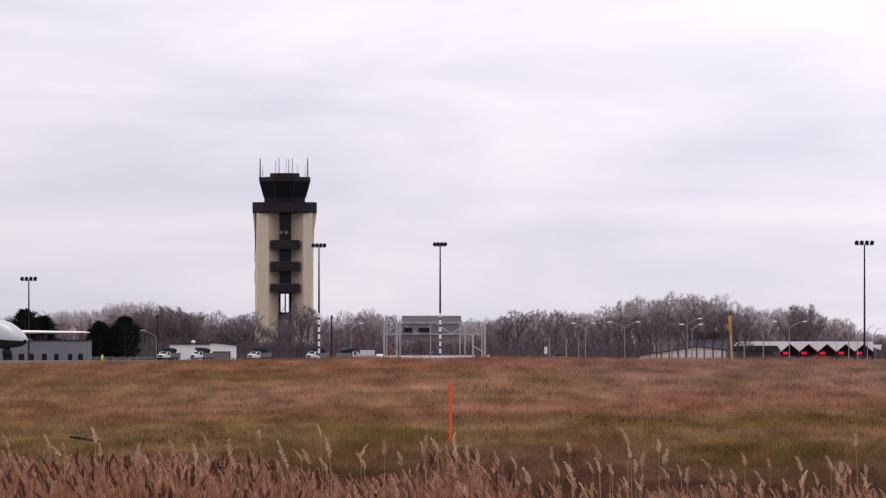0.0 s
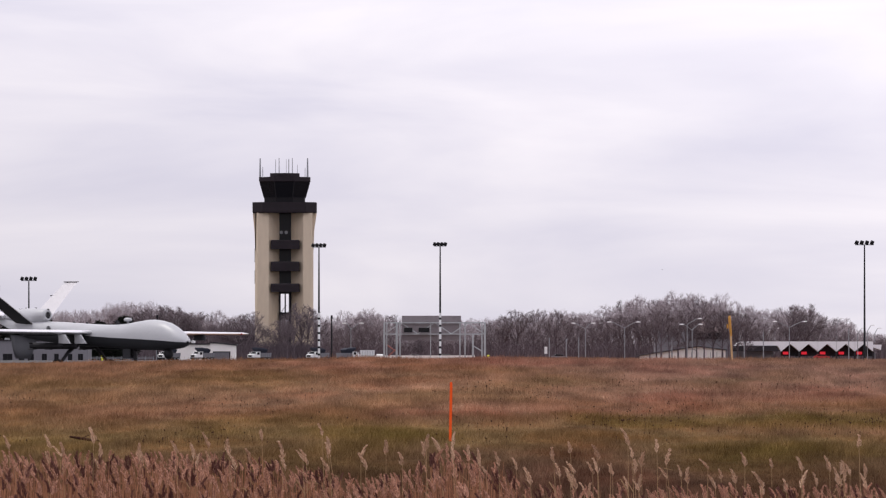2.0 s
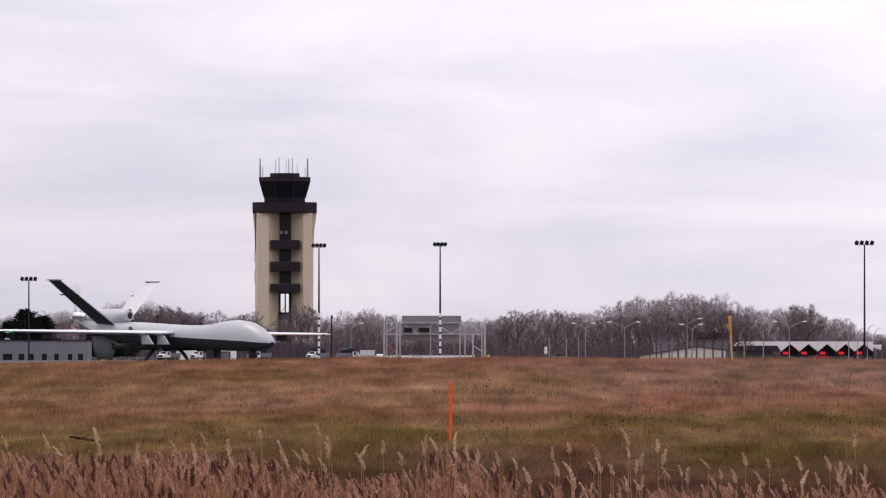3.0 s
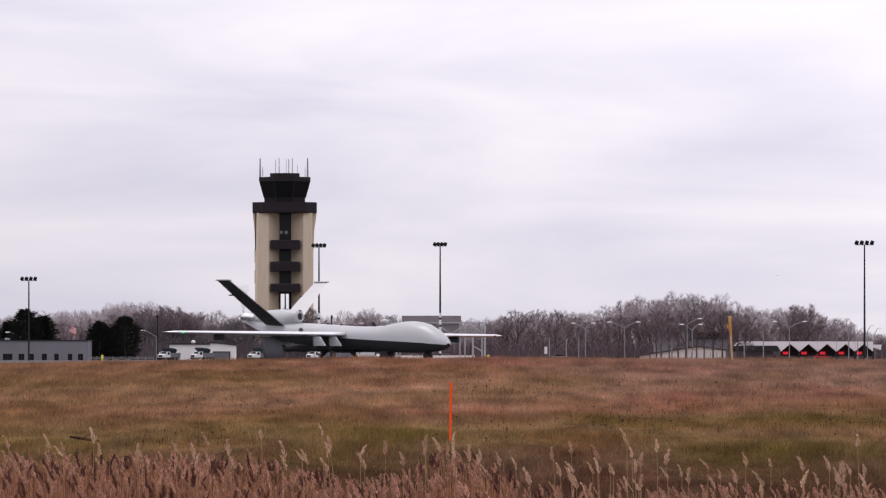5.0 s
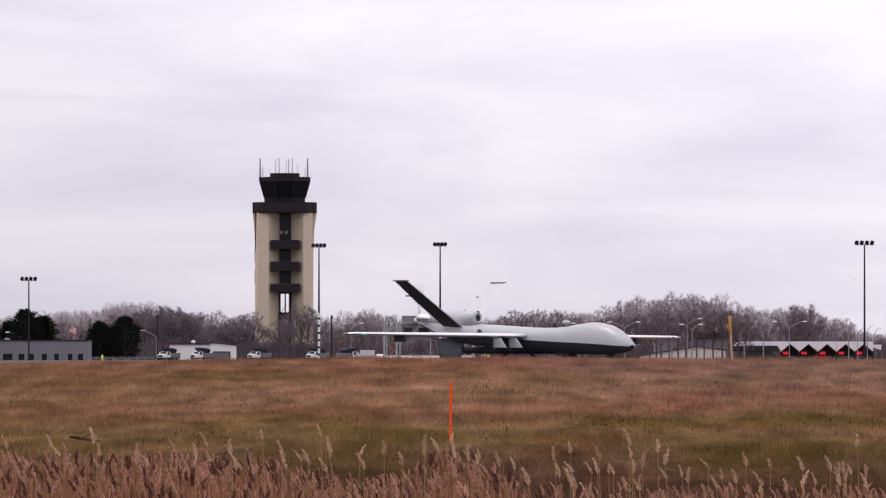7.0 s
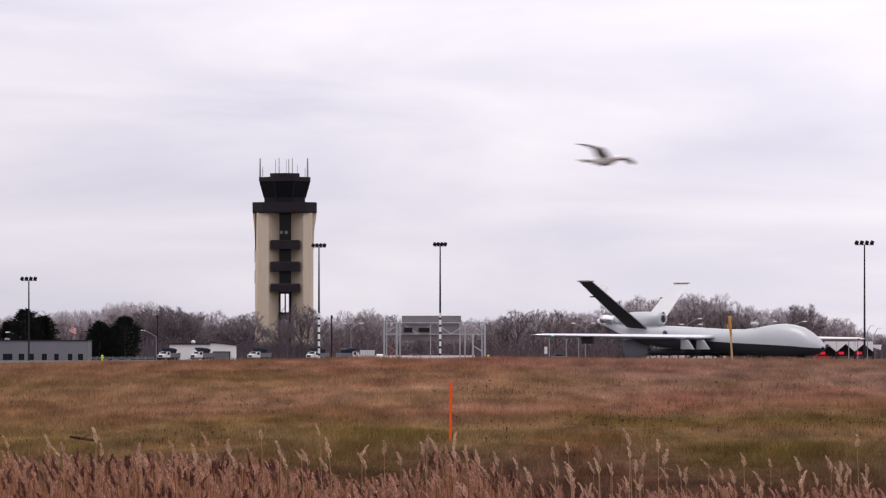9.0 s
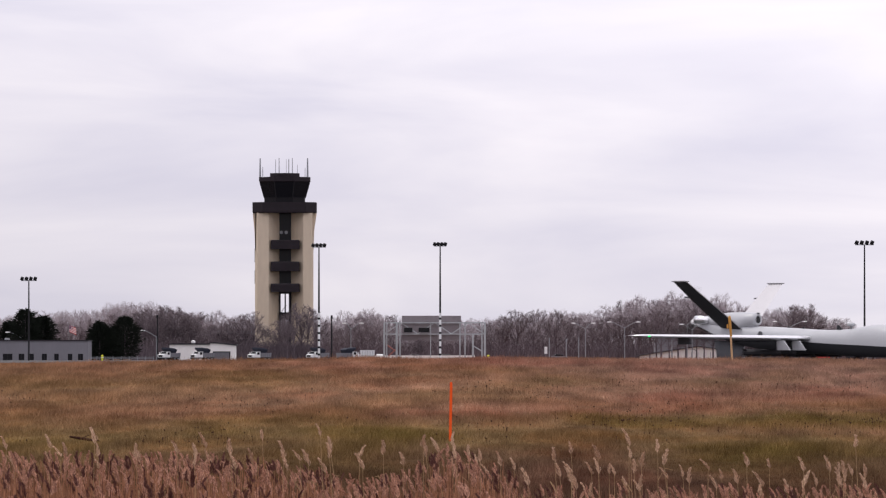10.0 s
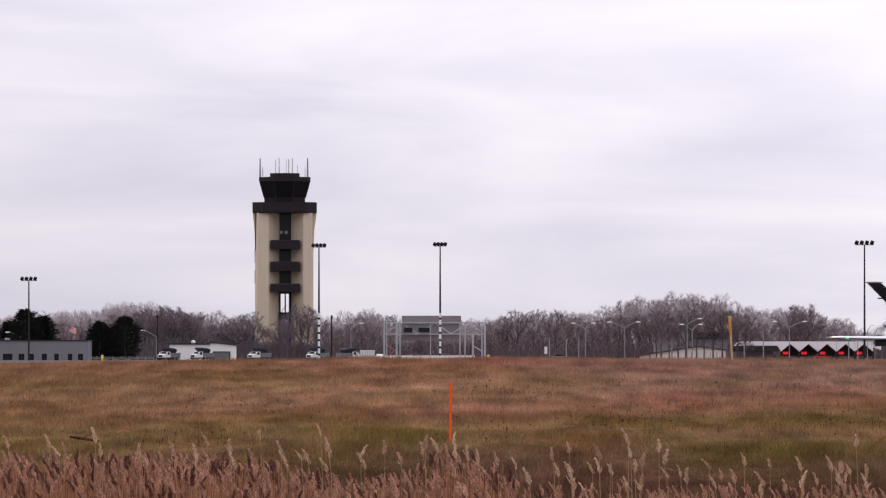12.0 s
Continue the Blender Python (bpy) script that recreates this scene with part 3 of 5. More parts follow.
# ---- control tower ----
def build_tower():
    T = 2100.0
    tw = thing("control_tower", "tall cream concrete airport control tower with dark cab", "control tower", m=pose(-41.49, T, -0.95))
    zs = {k: v + 0.95 for k, v in dict(base=-0.95, collar0=37.48, collar1=40.29, cab0=40.88, cab1=45.61, roof=46.94, cap=47.97).items()}
    g = Geo()
    g.prism([(-7.0, 0.0), (-4.1, 0.0), (-1.4, 5.6), (-1.4, 8.4), (-4.1, 14.0), (-7.0, 14.0), (-7.75, 9.5), (-7.75, 4.5)], 0, zs["collar0"])
    part("shaft_pier", g, M_concrete, tw, "cream precast concrete pier")
    g = Geo()
    g.prism([(1.7, 5.6), (5.0, 0.0), (7.3, 0.0), (7.42, 1.5), (7.42, 12.5), (7.3, 14.0), (5.0, 14.0), (1.7, 8.4)], 0, zs["collar0"])
    part("shaft_pier", g, M_concrete, tw, "cream precast concrete pier")
    zb = 16.37 + 0.95
    g = Geo()
    g.box(-1.4, 1.7, 6.0, 8.0, zb, zs["collar0"])
    part("glazed_core", g, M_glass_dark, tw, "dark recessed glazing between the piers")
    for a, b in ((28.03, 30.40), (22.27, 24.78), (16.81, 19.03)):
        g = Geo()
        g.chamfer_box(-3.5, 4.0, -0.3, 4.6, a + 0.95, b + 0.95, 0.25)
        part("balcony_band", g, M_collar, tw, "dark cladding band across the recess")
    # open slot near the base, with a landing and a stair inside it
    g = Geo()
    g.box(-1.4, 1.7, 4.2, 9.5, 9.5 + 0.95, 11.49 + 0.95).box(1.1, 1.7, 5.0, 9.0, 0, zb).box(-1.4, -1.1, 5.0, 9.0, 0, zb)
    for k in range(7):
        g.box(-1.0 + 0.2 * k, -0.7 + 0.2 * k, 4.0, 5.4, 11.49 + 0.95 + 0.28 * k, 11.49 + 1.1 + 0.28 * k)
    g.box(0.0, 0.35, 4.2, 4.5, 11.49 + 0.95, zb)
    part("stair_landing", g, M_steel_dark, tw, "dark steel stair landing in an open slot")
    for z0, z1 in ((24.64, 28.18), (19.03, 22.42)):
        g = Geo()
        g.box(-7.85, -7.7, 4.6, 8.5, z0 + 0.95, z1 + 0.95)
        part("side_window", g, M_glass_dark, tw)

    def octa(w, d, z, c=0.3):
        x, y0, y1, k = w / 2, 7 - d / 2, 7 + d / 2, w * c
        return [(-x + k, y0, z), (x - k, y0, z), (x, y0 + k, z), (x, y1 - k, z), (x - k, y1, z), (-x + k, y1, z), (-x, y1 - k, z), (-x, y0 + k, z)]
    for sx, e in ((-1, 7.7), (1, 7.5)):
        g = Geo()
        g.slab([(e * sx, zs["collar0"] - 9.5), ((e + 0.15) * sx, zs["collar0"] - 4.5), (8.3 * sx, zs["collar0"] - 0.02), (e * sx, zs["collar0"] - 0.02)], 2.5, 11.5)
        part("flared_bracket", g, M_concrete, tw)
    g = Geo()
    g.loft([octa(16.4, 16.2, zs["collar0"], 0.16), octa(16.7, 16.4, zs["collar0"] + 0.3, 0.16), octa(16.7, 16.4, zs["collar1"], 0.16)])
    part("catwalk_collar", g, M_collar, tw, "dark brown metal collar below the cab")
    g = Geo()
    g.loft([octa(10.6, 10.6, zs["cab0"] - 0.8), octa(10.7, 10.7, zs["cab0"] + 0.7), octa(12.9, 12.9, zs["cab1"])])
    cab = part("cab_glazing", g, M_glass_dark, tw, "outward-leaning tinted cab windows")
    lo, hi = octa(10.75, 10.75, zs["cab0"] + 0.7), octa(12.95, 12.95, zs["cab1"])
    for k in range(8):
        g = Geo()
        g.tube([lo[k], hi[k]], 0.14, 6)
        part("window_mullion", g, M_steel_dark, cab)
    g = Geo()
    g.loft([octa(13.0, 13.0, zs["cab1"]), octa(13.4, 13.4, zs["cab1"] + 0.2), octa(13.4, 13.4, zs["roof"])])
    part("cab_roof", g, M_collar, tw, "dark flat cab roof")
    g = Geo()
    g.loft([octa(7.7, 7.7, zs["roof"]), octa(7.7, 7.7, zs["cap"])])
    part("roof_plant", g, M_collar, tw)
    for x, y, top, r in ((460,0,280,.16), (464.5,1,295,.08), (487,3,282,.07), (493,4,279,.1), (505.5,6,281,.05), (510.5,2,281,.1), (516.5,4,279,.09), (525,8,290,.05), (539.5,1,297,.07), (544,0,280,.17)):
        g = Geo()
        g.tube([((x - 503) / 6.772, y + 2.0, zs["roof"] - 0.1), ((x - 503) / 6.772, y + 2.0, 0.95 + 1.01 - (top - 624) / 6.772)], [r * (1.7 if r > 0.12 else 1.3), r], 6)
        part("whip_antenna", g, M_galv, tw)
    for x in (-0.55, 0.75):
        g = Geo()
        g.tube([(x - 0.35, 5.7, 32.46 + 0.95), (x - 0.35, 6.0, 32.46 + 0.95)], 0.45, 12)
        part("wall_dish", g, M_galv, tw)


build_tower()


# ---- apron floodlights ----
def floodlight(x, y, top, lamp_w, banded, label):
    ob = thing("floodlight_mast", label, "floodlight", "apron floodlight masts", m=pose(x, y, -0.95))
    h = top + 0.95
    r = 0.24
    bands = 11.3 if banded else 0.0
    g = Geo()
    g.tube([(0, 0, bands), (0, 0, h - 0.9)], [r, r * 0.6], 8)
    part("mast", g, M_steel_dark, ob)
    k, z = 0, 0.0
    while z < bands - 0.01:
        g = Geo()
        z1 = min(bands, z + (1.2 if k % 2 == 0 else 0.5))
        g.tube([(0, 0, z), (0, 0, z1)], r * 1.15, 8)
        part("mast_band", g, M_white if k % 2 == 0 else M_steel_dark, ob)
        z, k = z1, k + 1
    g = Geo()
    g.box(-lamp_w / 2, lamp_w / 2, -0.1, 0.1, h - 1.0, h - 0.82).box(-lamp_w / 2, -lamp_w / 2 + 0.1, -0.08, 0.08, h - 0.9, h - 0.5).box(lamp_w / 2 - 0.1, lamp_w / 2, -0.08, 0.08, h - 0.9, h - 0.5)
    part("crossbar", g, M_galv, ob)
    for i in range(4):
        c = (i - 1.5) * lamp_w / 3.6
        g = Geo()
        m = pose(c, 0, h - 0.38, 28, 20, 0)
        g.loft([[m @ Vector((q * sx, -0.4 + dy, q * sz)) for sx, sz in ((-1, -1.05), (-0.7, -1), (0.7, -1), (1, -1.05), (1, 0.7), (0.7, 1), (-0.7, 1), (-1, 0.7))] for dy, q in ((0, 0.36), (0.08, 0.4), (0.45, 0.4), (0.8, 0.2))])
        lamp = part("lamp_head", g, M_steel_dark, ob)
        g = Geo()
        g.tube([(c, 0, h - 0.85), (c, 0, h - 0.5)], 0.05, 5)
        part("lamp_bracket", g, M_galv, lamp)
    return ob


floodlight(-97.93, 1900, 18.9, 3.7, False, "dark steel floodlight mast beside the grey building")
floodlight(-29.33, 1900, 26.80, 3.2, True, "dark floodlight mast with white-banded foot by the tower")
floodlight(-0.67, 1900, 27.06, 3.0, True, "dark floodlight mast with white-banded foot by the gantry")
floodlight(89.18, 1700, 24.68, 3.9, False, "tall dark floodlight mast beside the toll canopy")


# ---- buildings ----
def grey_building():
    Y = 1950
    b = thing("service_building", "long low grey metal building with small dark windows", "building", m=pose(0, Y, -0.95))
    x0, x1, h = -115.73, -86.11, 3.75 + 0.95
    g = Geo()
    holes = [(-106.82, -104.49)] + [(a, c) for a, c in ((-102.98, -101.61), (-100.65, -99.28), (-97.36, -96.12), (-94.34, -93.24), (-91.05, -89.95), (-88.58, -87.35))]
    z0, z1 = 0.06, 0.67 + 0.95
    last = x0
    for a, c in holes:
        g.box(last, a, 0, 0.3, 0, h)
        g.box(a, c, 0, 0.3, 0, z0).box(a, c, 0, 0.3, z1, h)
        last = c
    g.box(last, x1, 0, 0.3, 0, h).box(x0, x1, 20, 20.3, 0, h).box(x1 - 0.3, x1, 0.3, 20, 0, h).box(x0, x0 + 0.3, 0.3, 20, 0, h)
    part("wall", g, M_bldg, b)
    for a, c in holes:
        g = Geo()
        g.box(a, c, 0.18, 0.22, z0, z1)
        w = part("window", g, M_glass_dark, b, "small dark window")
        g = Geo()
        g.box(a - 0.05, c + 0.05, -0.06, 0.18, z0 - 0.08, z0)
        part("sill", g, M_galv, w)
        g = Geo()
        g.box((a + c) / 2 - 0.04, (a + c) / 2 + 0.04, 0.1, 0.18, z0, z1)
        part("frame", g, M_steel_dark, w)
    g = Geo()
    g.box(x0 - 0.2, x1 + 0.15, -0.2, 20.5, h, h + 0.28)
    part("roof_edge", g, M_bldg_dark, b)
    for k in range(2):
        g = Geo()
        g.chamfer_box(x0 + 4 + 5 * k, x0 + 5.2 + 5 * k, 6, 7.4, h + 0.27, h + 0.75, 0.1)
        part("roof_vent", g, M_galv, b)


def white_hangar():
    Y = 1960
    b = thing("vehicle_garage", "low off-white garage with flat roof and grey door", "garage", m=pose(0, Y, -0.95))
    xa, xm, xb = -66.71, -56.78, -50.72
    h = 3.22 + 0.95
    g = Geo()
    g.box(xa, xm, 0, 14, 0, h - 0.3)
    part("wall", g, M_cream, b)
    g = Geo()
    g.slab([(xm, 0), (xb, 0), (xb, h - 0.5), (xm + 1.5, h), (xm, h)], -1.2, 13)
    part("gabled_bay", g, M_cream, b)
    g = Geo()
    g.slab([(xa - 0.3, h - 0.3), (xm, h - 0.3), (xm, h), (xa + 0.4, h + 0.02)], -0.5, 14.5)
    g.slab([(xm - 0.1, h + 0.004), (xm + 1.6, h + 0.004), (xb + 0.4, h - 0.55), (xb + 0.4, h - 0.25), (xm + 1.7, h + 0.28), (xm - 0.1, h + 0.28)], -1.6, 13.4)
    part("roof", g, M_bldg_dark, b, "thin dark roof edge")
    g = Geo()
    g.box(-55.82, -52.10, -1.26, -1.2, 0, 1.01 + 0.95)
    d = part("door", g, M_bldg, b, "closed grey roller door")
    g = Geo()
    z = 1.01 + 0.95
    g.box(-56.09, -55.82, -1.32, -1.2, 0, z + 0.25).box(-52.10, -51.82, -1.32, -1.2, 0, z + 0.25).box(-55.82, -52.10, -1.32, -1.2, z, z + 0.25)
    part("door_frame", g, M_bldg_dark, d)
    for k in range(1, 6):
        g = Geo()
        g.box(-55.82, -52.10, -1.29, -1.26, z * k / 6, z * k / 6 + 0.05)
        part("slat", g, M_bldg_dark, d)
    g = Geo()
    g.tube([(-61.06, 5, h), (-61.06, 5, h + 0.5), (-61.06, 5, h + 0.75)], [0.45, 0.55, 0.2], 10)
    part("roof_vent", g, M_white, b)


def hopper_truck(x, y, face):
    """A service truck with white cab, grey bed and a dark hopper on top."""
    t = thing("hopper_truck", "white service truck with dark hopper parked on the apron", "truck", "parked service trucks", m=pose(x, y, -0.92, 0, 0, face))
    g = Geo()
    g.box(-3.4, 3.3, -1.0, 1.0, 0.55, 0.85)
    part("chassis", g, M_steel_dark, t)
    g = Geo()
    g.slab([(-3.3, 0.85), (-0.6, 0.85), (-0.6, 2.45), (-1.9, 2.45), (-2.25, 1.85), (-3.3, 1.65)], -1.15, 1.15)
    cab = part("cab", g, M_white, t, "white truck cab")
    g = Geo()
    g.slab([(-2.29, 1.88), (-2.25, 1.85), (-1.89, 2.38), (-1.95, 2.40)], -1.0, 1.0)
    part("windscreen", g, M_glass_dark, cab)
    g = Geo()
    g.box(-3.36, -3.3, -0.9, 0.9, 1.0, 1.5)
    part("radiator_grille", g, M_steel_dark, cab)
    for s in (-1, 1):
        g = Geo()
        g.box(-1.75, -0.85, 1.152 * s - 0.01, 1.152 * s + 0.01, 1.6, 2.3)
        part("side_window", g, M_glass_dark, cab)
        g = Geo()
        g.box(-2.35, -2.25, 1.35 * s - 0.12, 1.35 * s + 0.12, 1.7, 2.3)
        part("mirror", g, M_white, cab)
        g = Geo()
        g.tube([(-3.3, 0.85 * s, 1.25), (-3.4, 0.85 * s, 1.25)], 0.14, 8)
        part("headlight", g, M_white_enamel, cab, "round headlight")
    g = Geo()
    g.loft([[(-0.4, -1.1, 0.9), (3.3, -1.1, 0.9), (3.3, 1.1, 0.9), (-0.4, 1.1, 0.9)], [(-0.45, -1.25, 2.1), (3.4, -1.25, 2.1), (3.4, 1.25, 2.1), (-0.45, 1.25, 2.1)]])
    bed = part("dump_bed", g, M_bldg, t, "grey dump bed")
    for k in range(5):
        g = Geo()
        x0 = -0.2 + 0.8 * k
        g.box(x0, x0 + 0.1, -1.3, -1.2, 0.95, 2.1).box(x0, x0 + 0.1, 1.2, 1.3, 0.95, 2.1)
        part("bed_rib", g, M_galv, bed)
    g = Geo()
    g.loft([[(-0.5, -1.0, 2.1), (1.7, -1.0, 2.1), (1.7, 1.0, 2.1), (-0.5, 1.0, 2.1)], [(-0.9, -1.15, 2.55), (1.9, -1.15, 2.55), (1.9, 1.15, 2.55), (-0.9, 1.15, 2.55)], [(-1.7, -1.25, 3.2), (2.0, -1.25, 3.0), (2.0, 1.25, 3.0), (-1.7, 1.25, 3.2)], [(-1.6, -1.1, 3.6), (1.0, -1.1, 3.4), (1.0, 1.1, 3.4), (-1.6, 1.1, 3.6)]])
    g.box(-0.5, -0.35, -0.6, 0.6, 2.1, 2.6).box(1.6, 1.75, -0.6, 0.6, 2.1, 2.6)
    part("salt_hopper", g, M_hopper, t, "dark blue salt hopper above the cab")
    t.scale = (0.86, 0.86, 0.86)
    for xx in (-2.5, 1.2, 2.5):
        for s in (-1, 1):
            g = Geo()
            g.tube([(xx, 0.75 * s, 0.5), (xx, 1.1 * s, 0.5)], 0.5, 12)
            w = part("wheel", g, M_rubber, t)
            g = Geo()
            g.tube([(xx, 1.1 * s, 0.5), (xx, 1.13 * s, 0.5)], 0.25, 8)
            part("rim", g, M_galv, w)


def gantry():
    Y = 2150
    b = thing("sign_gantry", "galvanised steel truss gantry carrying large road signs", "gantry", m=pose(0, Y, -0.95))
    zt, zl = 8.95 + 0.95, 5.92 + 0.95
    xa, xb = -15.72, 11.19
    for y in (0, 2.4):
        for z in (zt, zl):
            g = Geo()
            g.box(xa, xb, y - 0.15, y + 0.15, z - 0.15, z + 0.15)
            part("chord", g, M_truss, b)
    n = 6
    for k in range(n):
        u, v = xa + (xb - xa) * k / n, xa + (xb - xa) * (k + 1) / n
        g = Geo()
        g.tube([(u, 0, zl if k % 2 == 0 else zt), (v, 0, zt if k % 2 == 0 else zl)], 0.11, 5)
        part("diagonal", g, M_truss, b)
    for x, r, t in ((680, 0.3, zt), (684.5, .16, zt), (702, .32, zt), (708, .2, zt), (762, .13, zt), (814, .18, zt), (823, .18, zt), (837, .28, zl), (853, .2, zt), (858, .32, zt)):
        g = Geo()
        xx = (x - 784) / 6.6144
        g.box(xx - r * 0.85, xx + r * 0.85, -r, r, 0, t)
        part("post", g, M_truss, b)
    for p, q in (((685, 611), (700, 622)), ((687, 631), (701, 618)), ((838, 613), (853, 622))):
        g = Geo()
        g.tube([((p[0] - 784) / 6.6144, 0, 1.96 - (p[1] - 624) / 6.6144), ((q[0] - 784) / 6.6144, 0, 1.96 - (q[1] - 624) / 6.6144)], 0.16, 5)
        part("brace", g, M_rust if p[0] < 800 else M_truss, b)
    g = Geo()
    g.box(-11.04, 4.84, 2.9, 3.1, 4.18 + 0.95, 10.84 + 0.95)
    s = part("sign_panel", g, M_sign_back, b, "plain grey back of a large road sign")
    for k in range(13):
        x = -11.04 + (4.84 - -11.04) * (k + 0.5) / 13
        g = Geo()
        g.box(x - 0.08, x + 0.08, 2.78, 2.9, 4.18 + 0.95, 10.84 + 0.95)
        part("stiffener", g, M_sign_back, s)
    for x0, x1 in ((-10.43, -8.16), (-6.50, -3.63)):
        g = Geo()
        g.chamfer_box(x0, x1, -0.9, -0.3, 6.38 + 0.95, 7.66 + 0.95, 0.1)
        part("signal_box", g, M_black, b, "black lane signal housing")


def toll_canopy():
    Y = 2230
    b = thing("toll_canopy", "white folded-plate canopy over lanes with red lights", "canopy", m=pose(0, Y, -0.95))
    top, peak, val = 4.07 + 0.95, 3.36 + 0.95, 1.25 + 0.95
    peaks = [96.36, 101.46, 106.63, 111.81, 116.82]
    p = peaks[1] - peaks[0]
    for c in peaks:
        g = Geo()
        g.slab([(c - p / 2, val), (c, peak), (c, top), (c - p / 2, top - 0.03)], 0, 12)
        g.slab([(c, peak), (c + p / 2, val), (c + p / 2, top - 0.03), (c, top)], 0, 12)
        part("folded_plate", g, M_roof_white, b, "white folded roof plate")
        # dark sheet added in the open gable, in place of its shade
        g = Geo()
        g.slab([(c - p / 2 + 0.1, val - 1.2), (c + p / 2 - 0.1, val - 1.2), (c + p / 2 - 0.1, val), (c, peak - 0.1), (c - p / 2 + 0.1, val)], 4.0, 4.3)
        part("gable_shade", g, M_bldg_dark, b)
        g = Geo()
        g.chamfer_box(c - 1.9, c - 0.4, 3.0, 3.3, 0.46 + 0.95, 1.20 + 0.95, 0.08)
        part("lane_light", g, M_red_light, b, "glowing red lane light")
        g = Geo()
        g.box(c + p / 2 - 0.25, c + p / 2 + 0.25, 0.3, 0.8, 0, val)
        part("column", g, M_bldg_dark, b)
        g = Geo()
        g.chamfer_box(c + p / 2 - 0.9, c + p / 2 + 0.9, 4.5, 8, 0, 1.9, 0.1)
        part("booth", g, M_bldg, b)
    x0, x1 = 80.91, peaks[0] - p / 2
    g = Geo()
    g.slab([(x0, 2.89 + 0.95), (x1 - 1.0, 2.89 + 0.95), (x1, val), (x1, top), (x0 + 1.5, top)], 0, 12)
    part("flat_roof", g, M_roof_white, b)
    g = Geo()
    g.slab([(x0 - 0.6, 1.32 + 0.95), (x1 - 0.2, 1.32 + 0.95), (x1 - 1.4, 2.89 + 0.93), (x0 - 0.6, 2.89 + 0.93)], -0.4, 0.1)
    part("fascia", g, M_bldg_dark, b, "dark brown fascia")
    g = Geo()
    g.box(x0, x1 - 2, 3, 11, 0, 1.32 + 0.95)
    part("ticket_hall", g, M_bldg, b)
    g = Geo()
    g.slab([(peaks[-1] + p / 2, val + 1.2), (peaks[-1] + p / 2 + 2.2, val + 0.4), (peaks[-1] + p / 2 + 2.4, top - 0.9), (peaks[-1] + p / 2, top - 0.9)], 1, 10)
    part("end_plate", g, M_roof_white, b)


def terminal_block():
    Y = 2242
    b = thing("terminal_building", "large grey building with brown hipped roof behind bare trees", "building", m=pose(0, Y, -0.95))
    g = Geo()
    g.box(59.28, 70.63, 0, 20, 0, 7.16 + 0.95)
    part("wall", g, M_bldg, b)
    g = Geo()
    g.box(70.00, 80.09, -3, 18, 0, 4.79 + 0.95)
    part("wing_wall", g, M_bldg, b)
    g = Geo()
    g.box(69.68, 80.40, -3.6, 18.5, 4.79 + 0.95, 6.53 + 0.95)
    part("fascia", g, M_bldg_dark, b)
    g = Geo()
    z0, z1 = 6.53 + 0.95, 9.68 + 0.95
    g.loft([[(70.00, -3, z0), (79.77, -3, z0), (79.77, 18, z0), (70.00, 18, z0)], [(72.05, 4, z1), (76.30, 4, z1), (76.30, 11, z1), (72.05, 11, z1)]])
    part("roof", g, M_roof_brown, b, "faded brown hipped roof")
    # low gabled shed before it
    s = thing("gabled_shed", "long low pale shed with shallow dark-edged gable roof", "shed", m=pose(0, 2215, -0.95))
    g = Geo()
    g.slab([(54.05, 0), (77.88, 0), (77.88, 1.63 + 0.95), (70.40, 2.57 + 0.95), (54.05, 0.08 + 0.95)], 0, 14)
    part("wall", g, M_cream, s)
    g = Geo()
    g.slab([(53.58, -0.00 + 0.95), (70.40, 2.57 + 0.96), (78.35, 1.56 + 0.95), (78.35, 1.79 + 0.95), (70.40, 2.83 + 0.95), (53.58, 0.23 + 0.95)], -0.5, 14.5)
    part("roof", g, M_bldg_dark, s)
    for k in range(9):
        g = Geo()
        x = 63.24 + k * 1.75
        g.box(x - 0.06, x + 0.06, -0.08, 0, 0, 2.0)
        part("wall_rib", g, M_bldg, s)
    t = thing("tower_annex", "low grey flat-roofed annex beside the control tower", "building", m=pose(0, 2130, -0.95))
    g = Geo()
    g.box(-61.71, -50.03, 0, 16, 0, 5.95 + 0.95)
    part("wall", g, M_bldg_dark, t)
    g = Geo()
    g.box(-62.01, -49.43, -0.5, 16.5, 5.95 + 0.95, 6.85 + 0.95)
    part("roof_edge", g, M_bldg, t)
    for k in range(8):
        g = Geo()
        x = -60.81 + k * 1.45
        g.box(x, x + 0.9, -0.06, 0.02, 2.8, 4.4)
        part("window", g, M_glass_dark, t)


grey_building()
white_hangar()
gantry()
toll_canopy()
terminal_block()
for x, y, f in ((-64.80, 1900, 48), (-56.92, 1900, 40), (-43.42, 1900, 42), (-29.82, 1910, 44), (-22.31, 1900, 215)):
    hopper_truck(x, y, f)


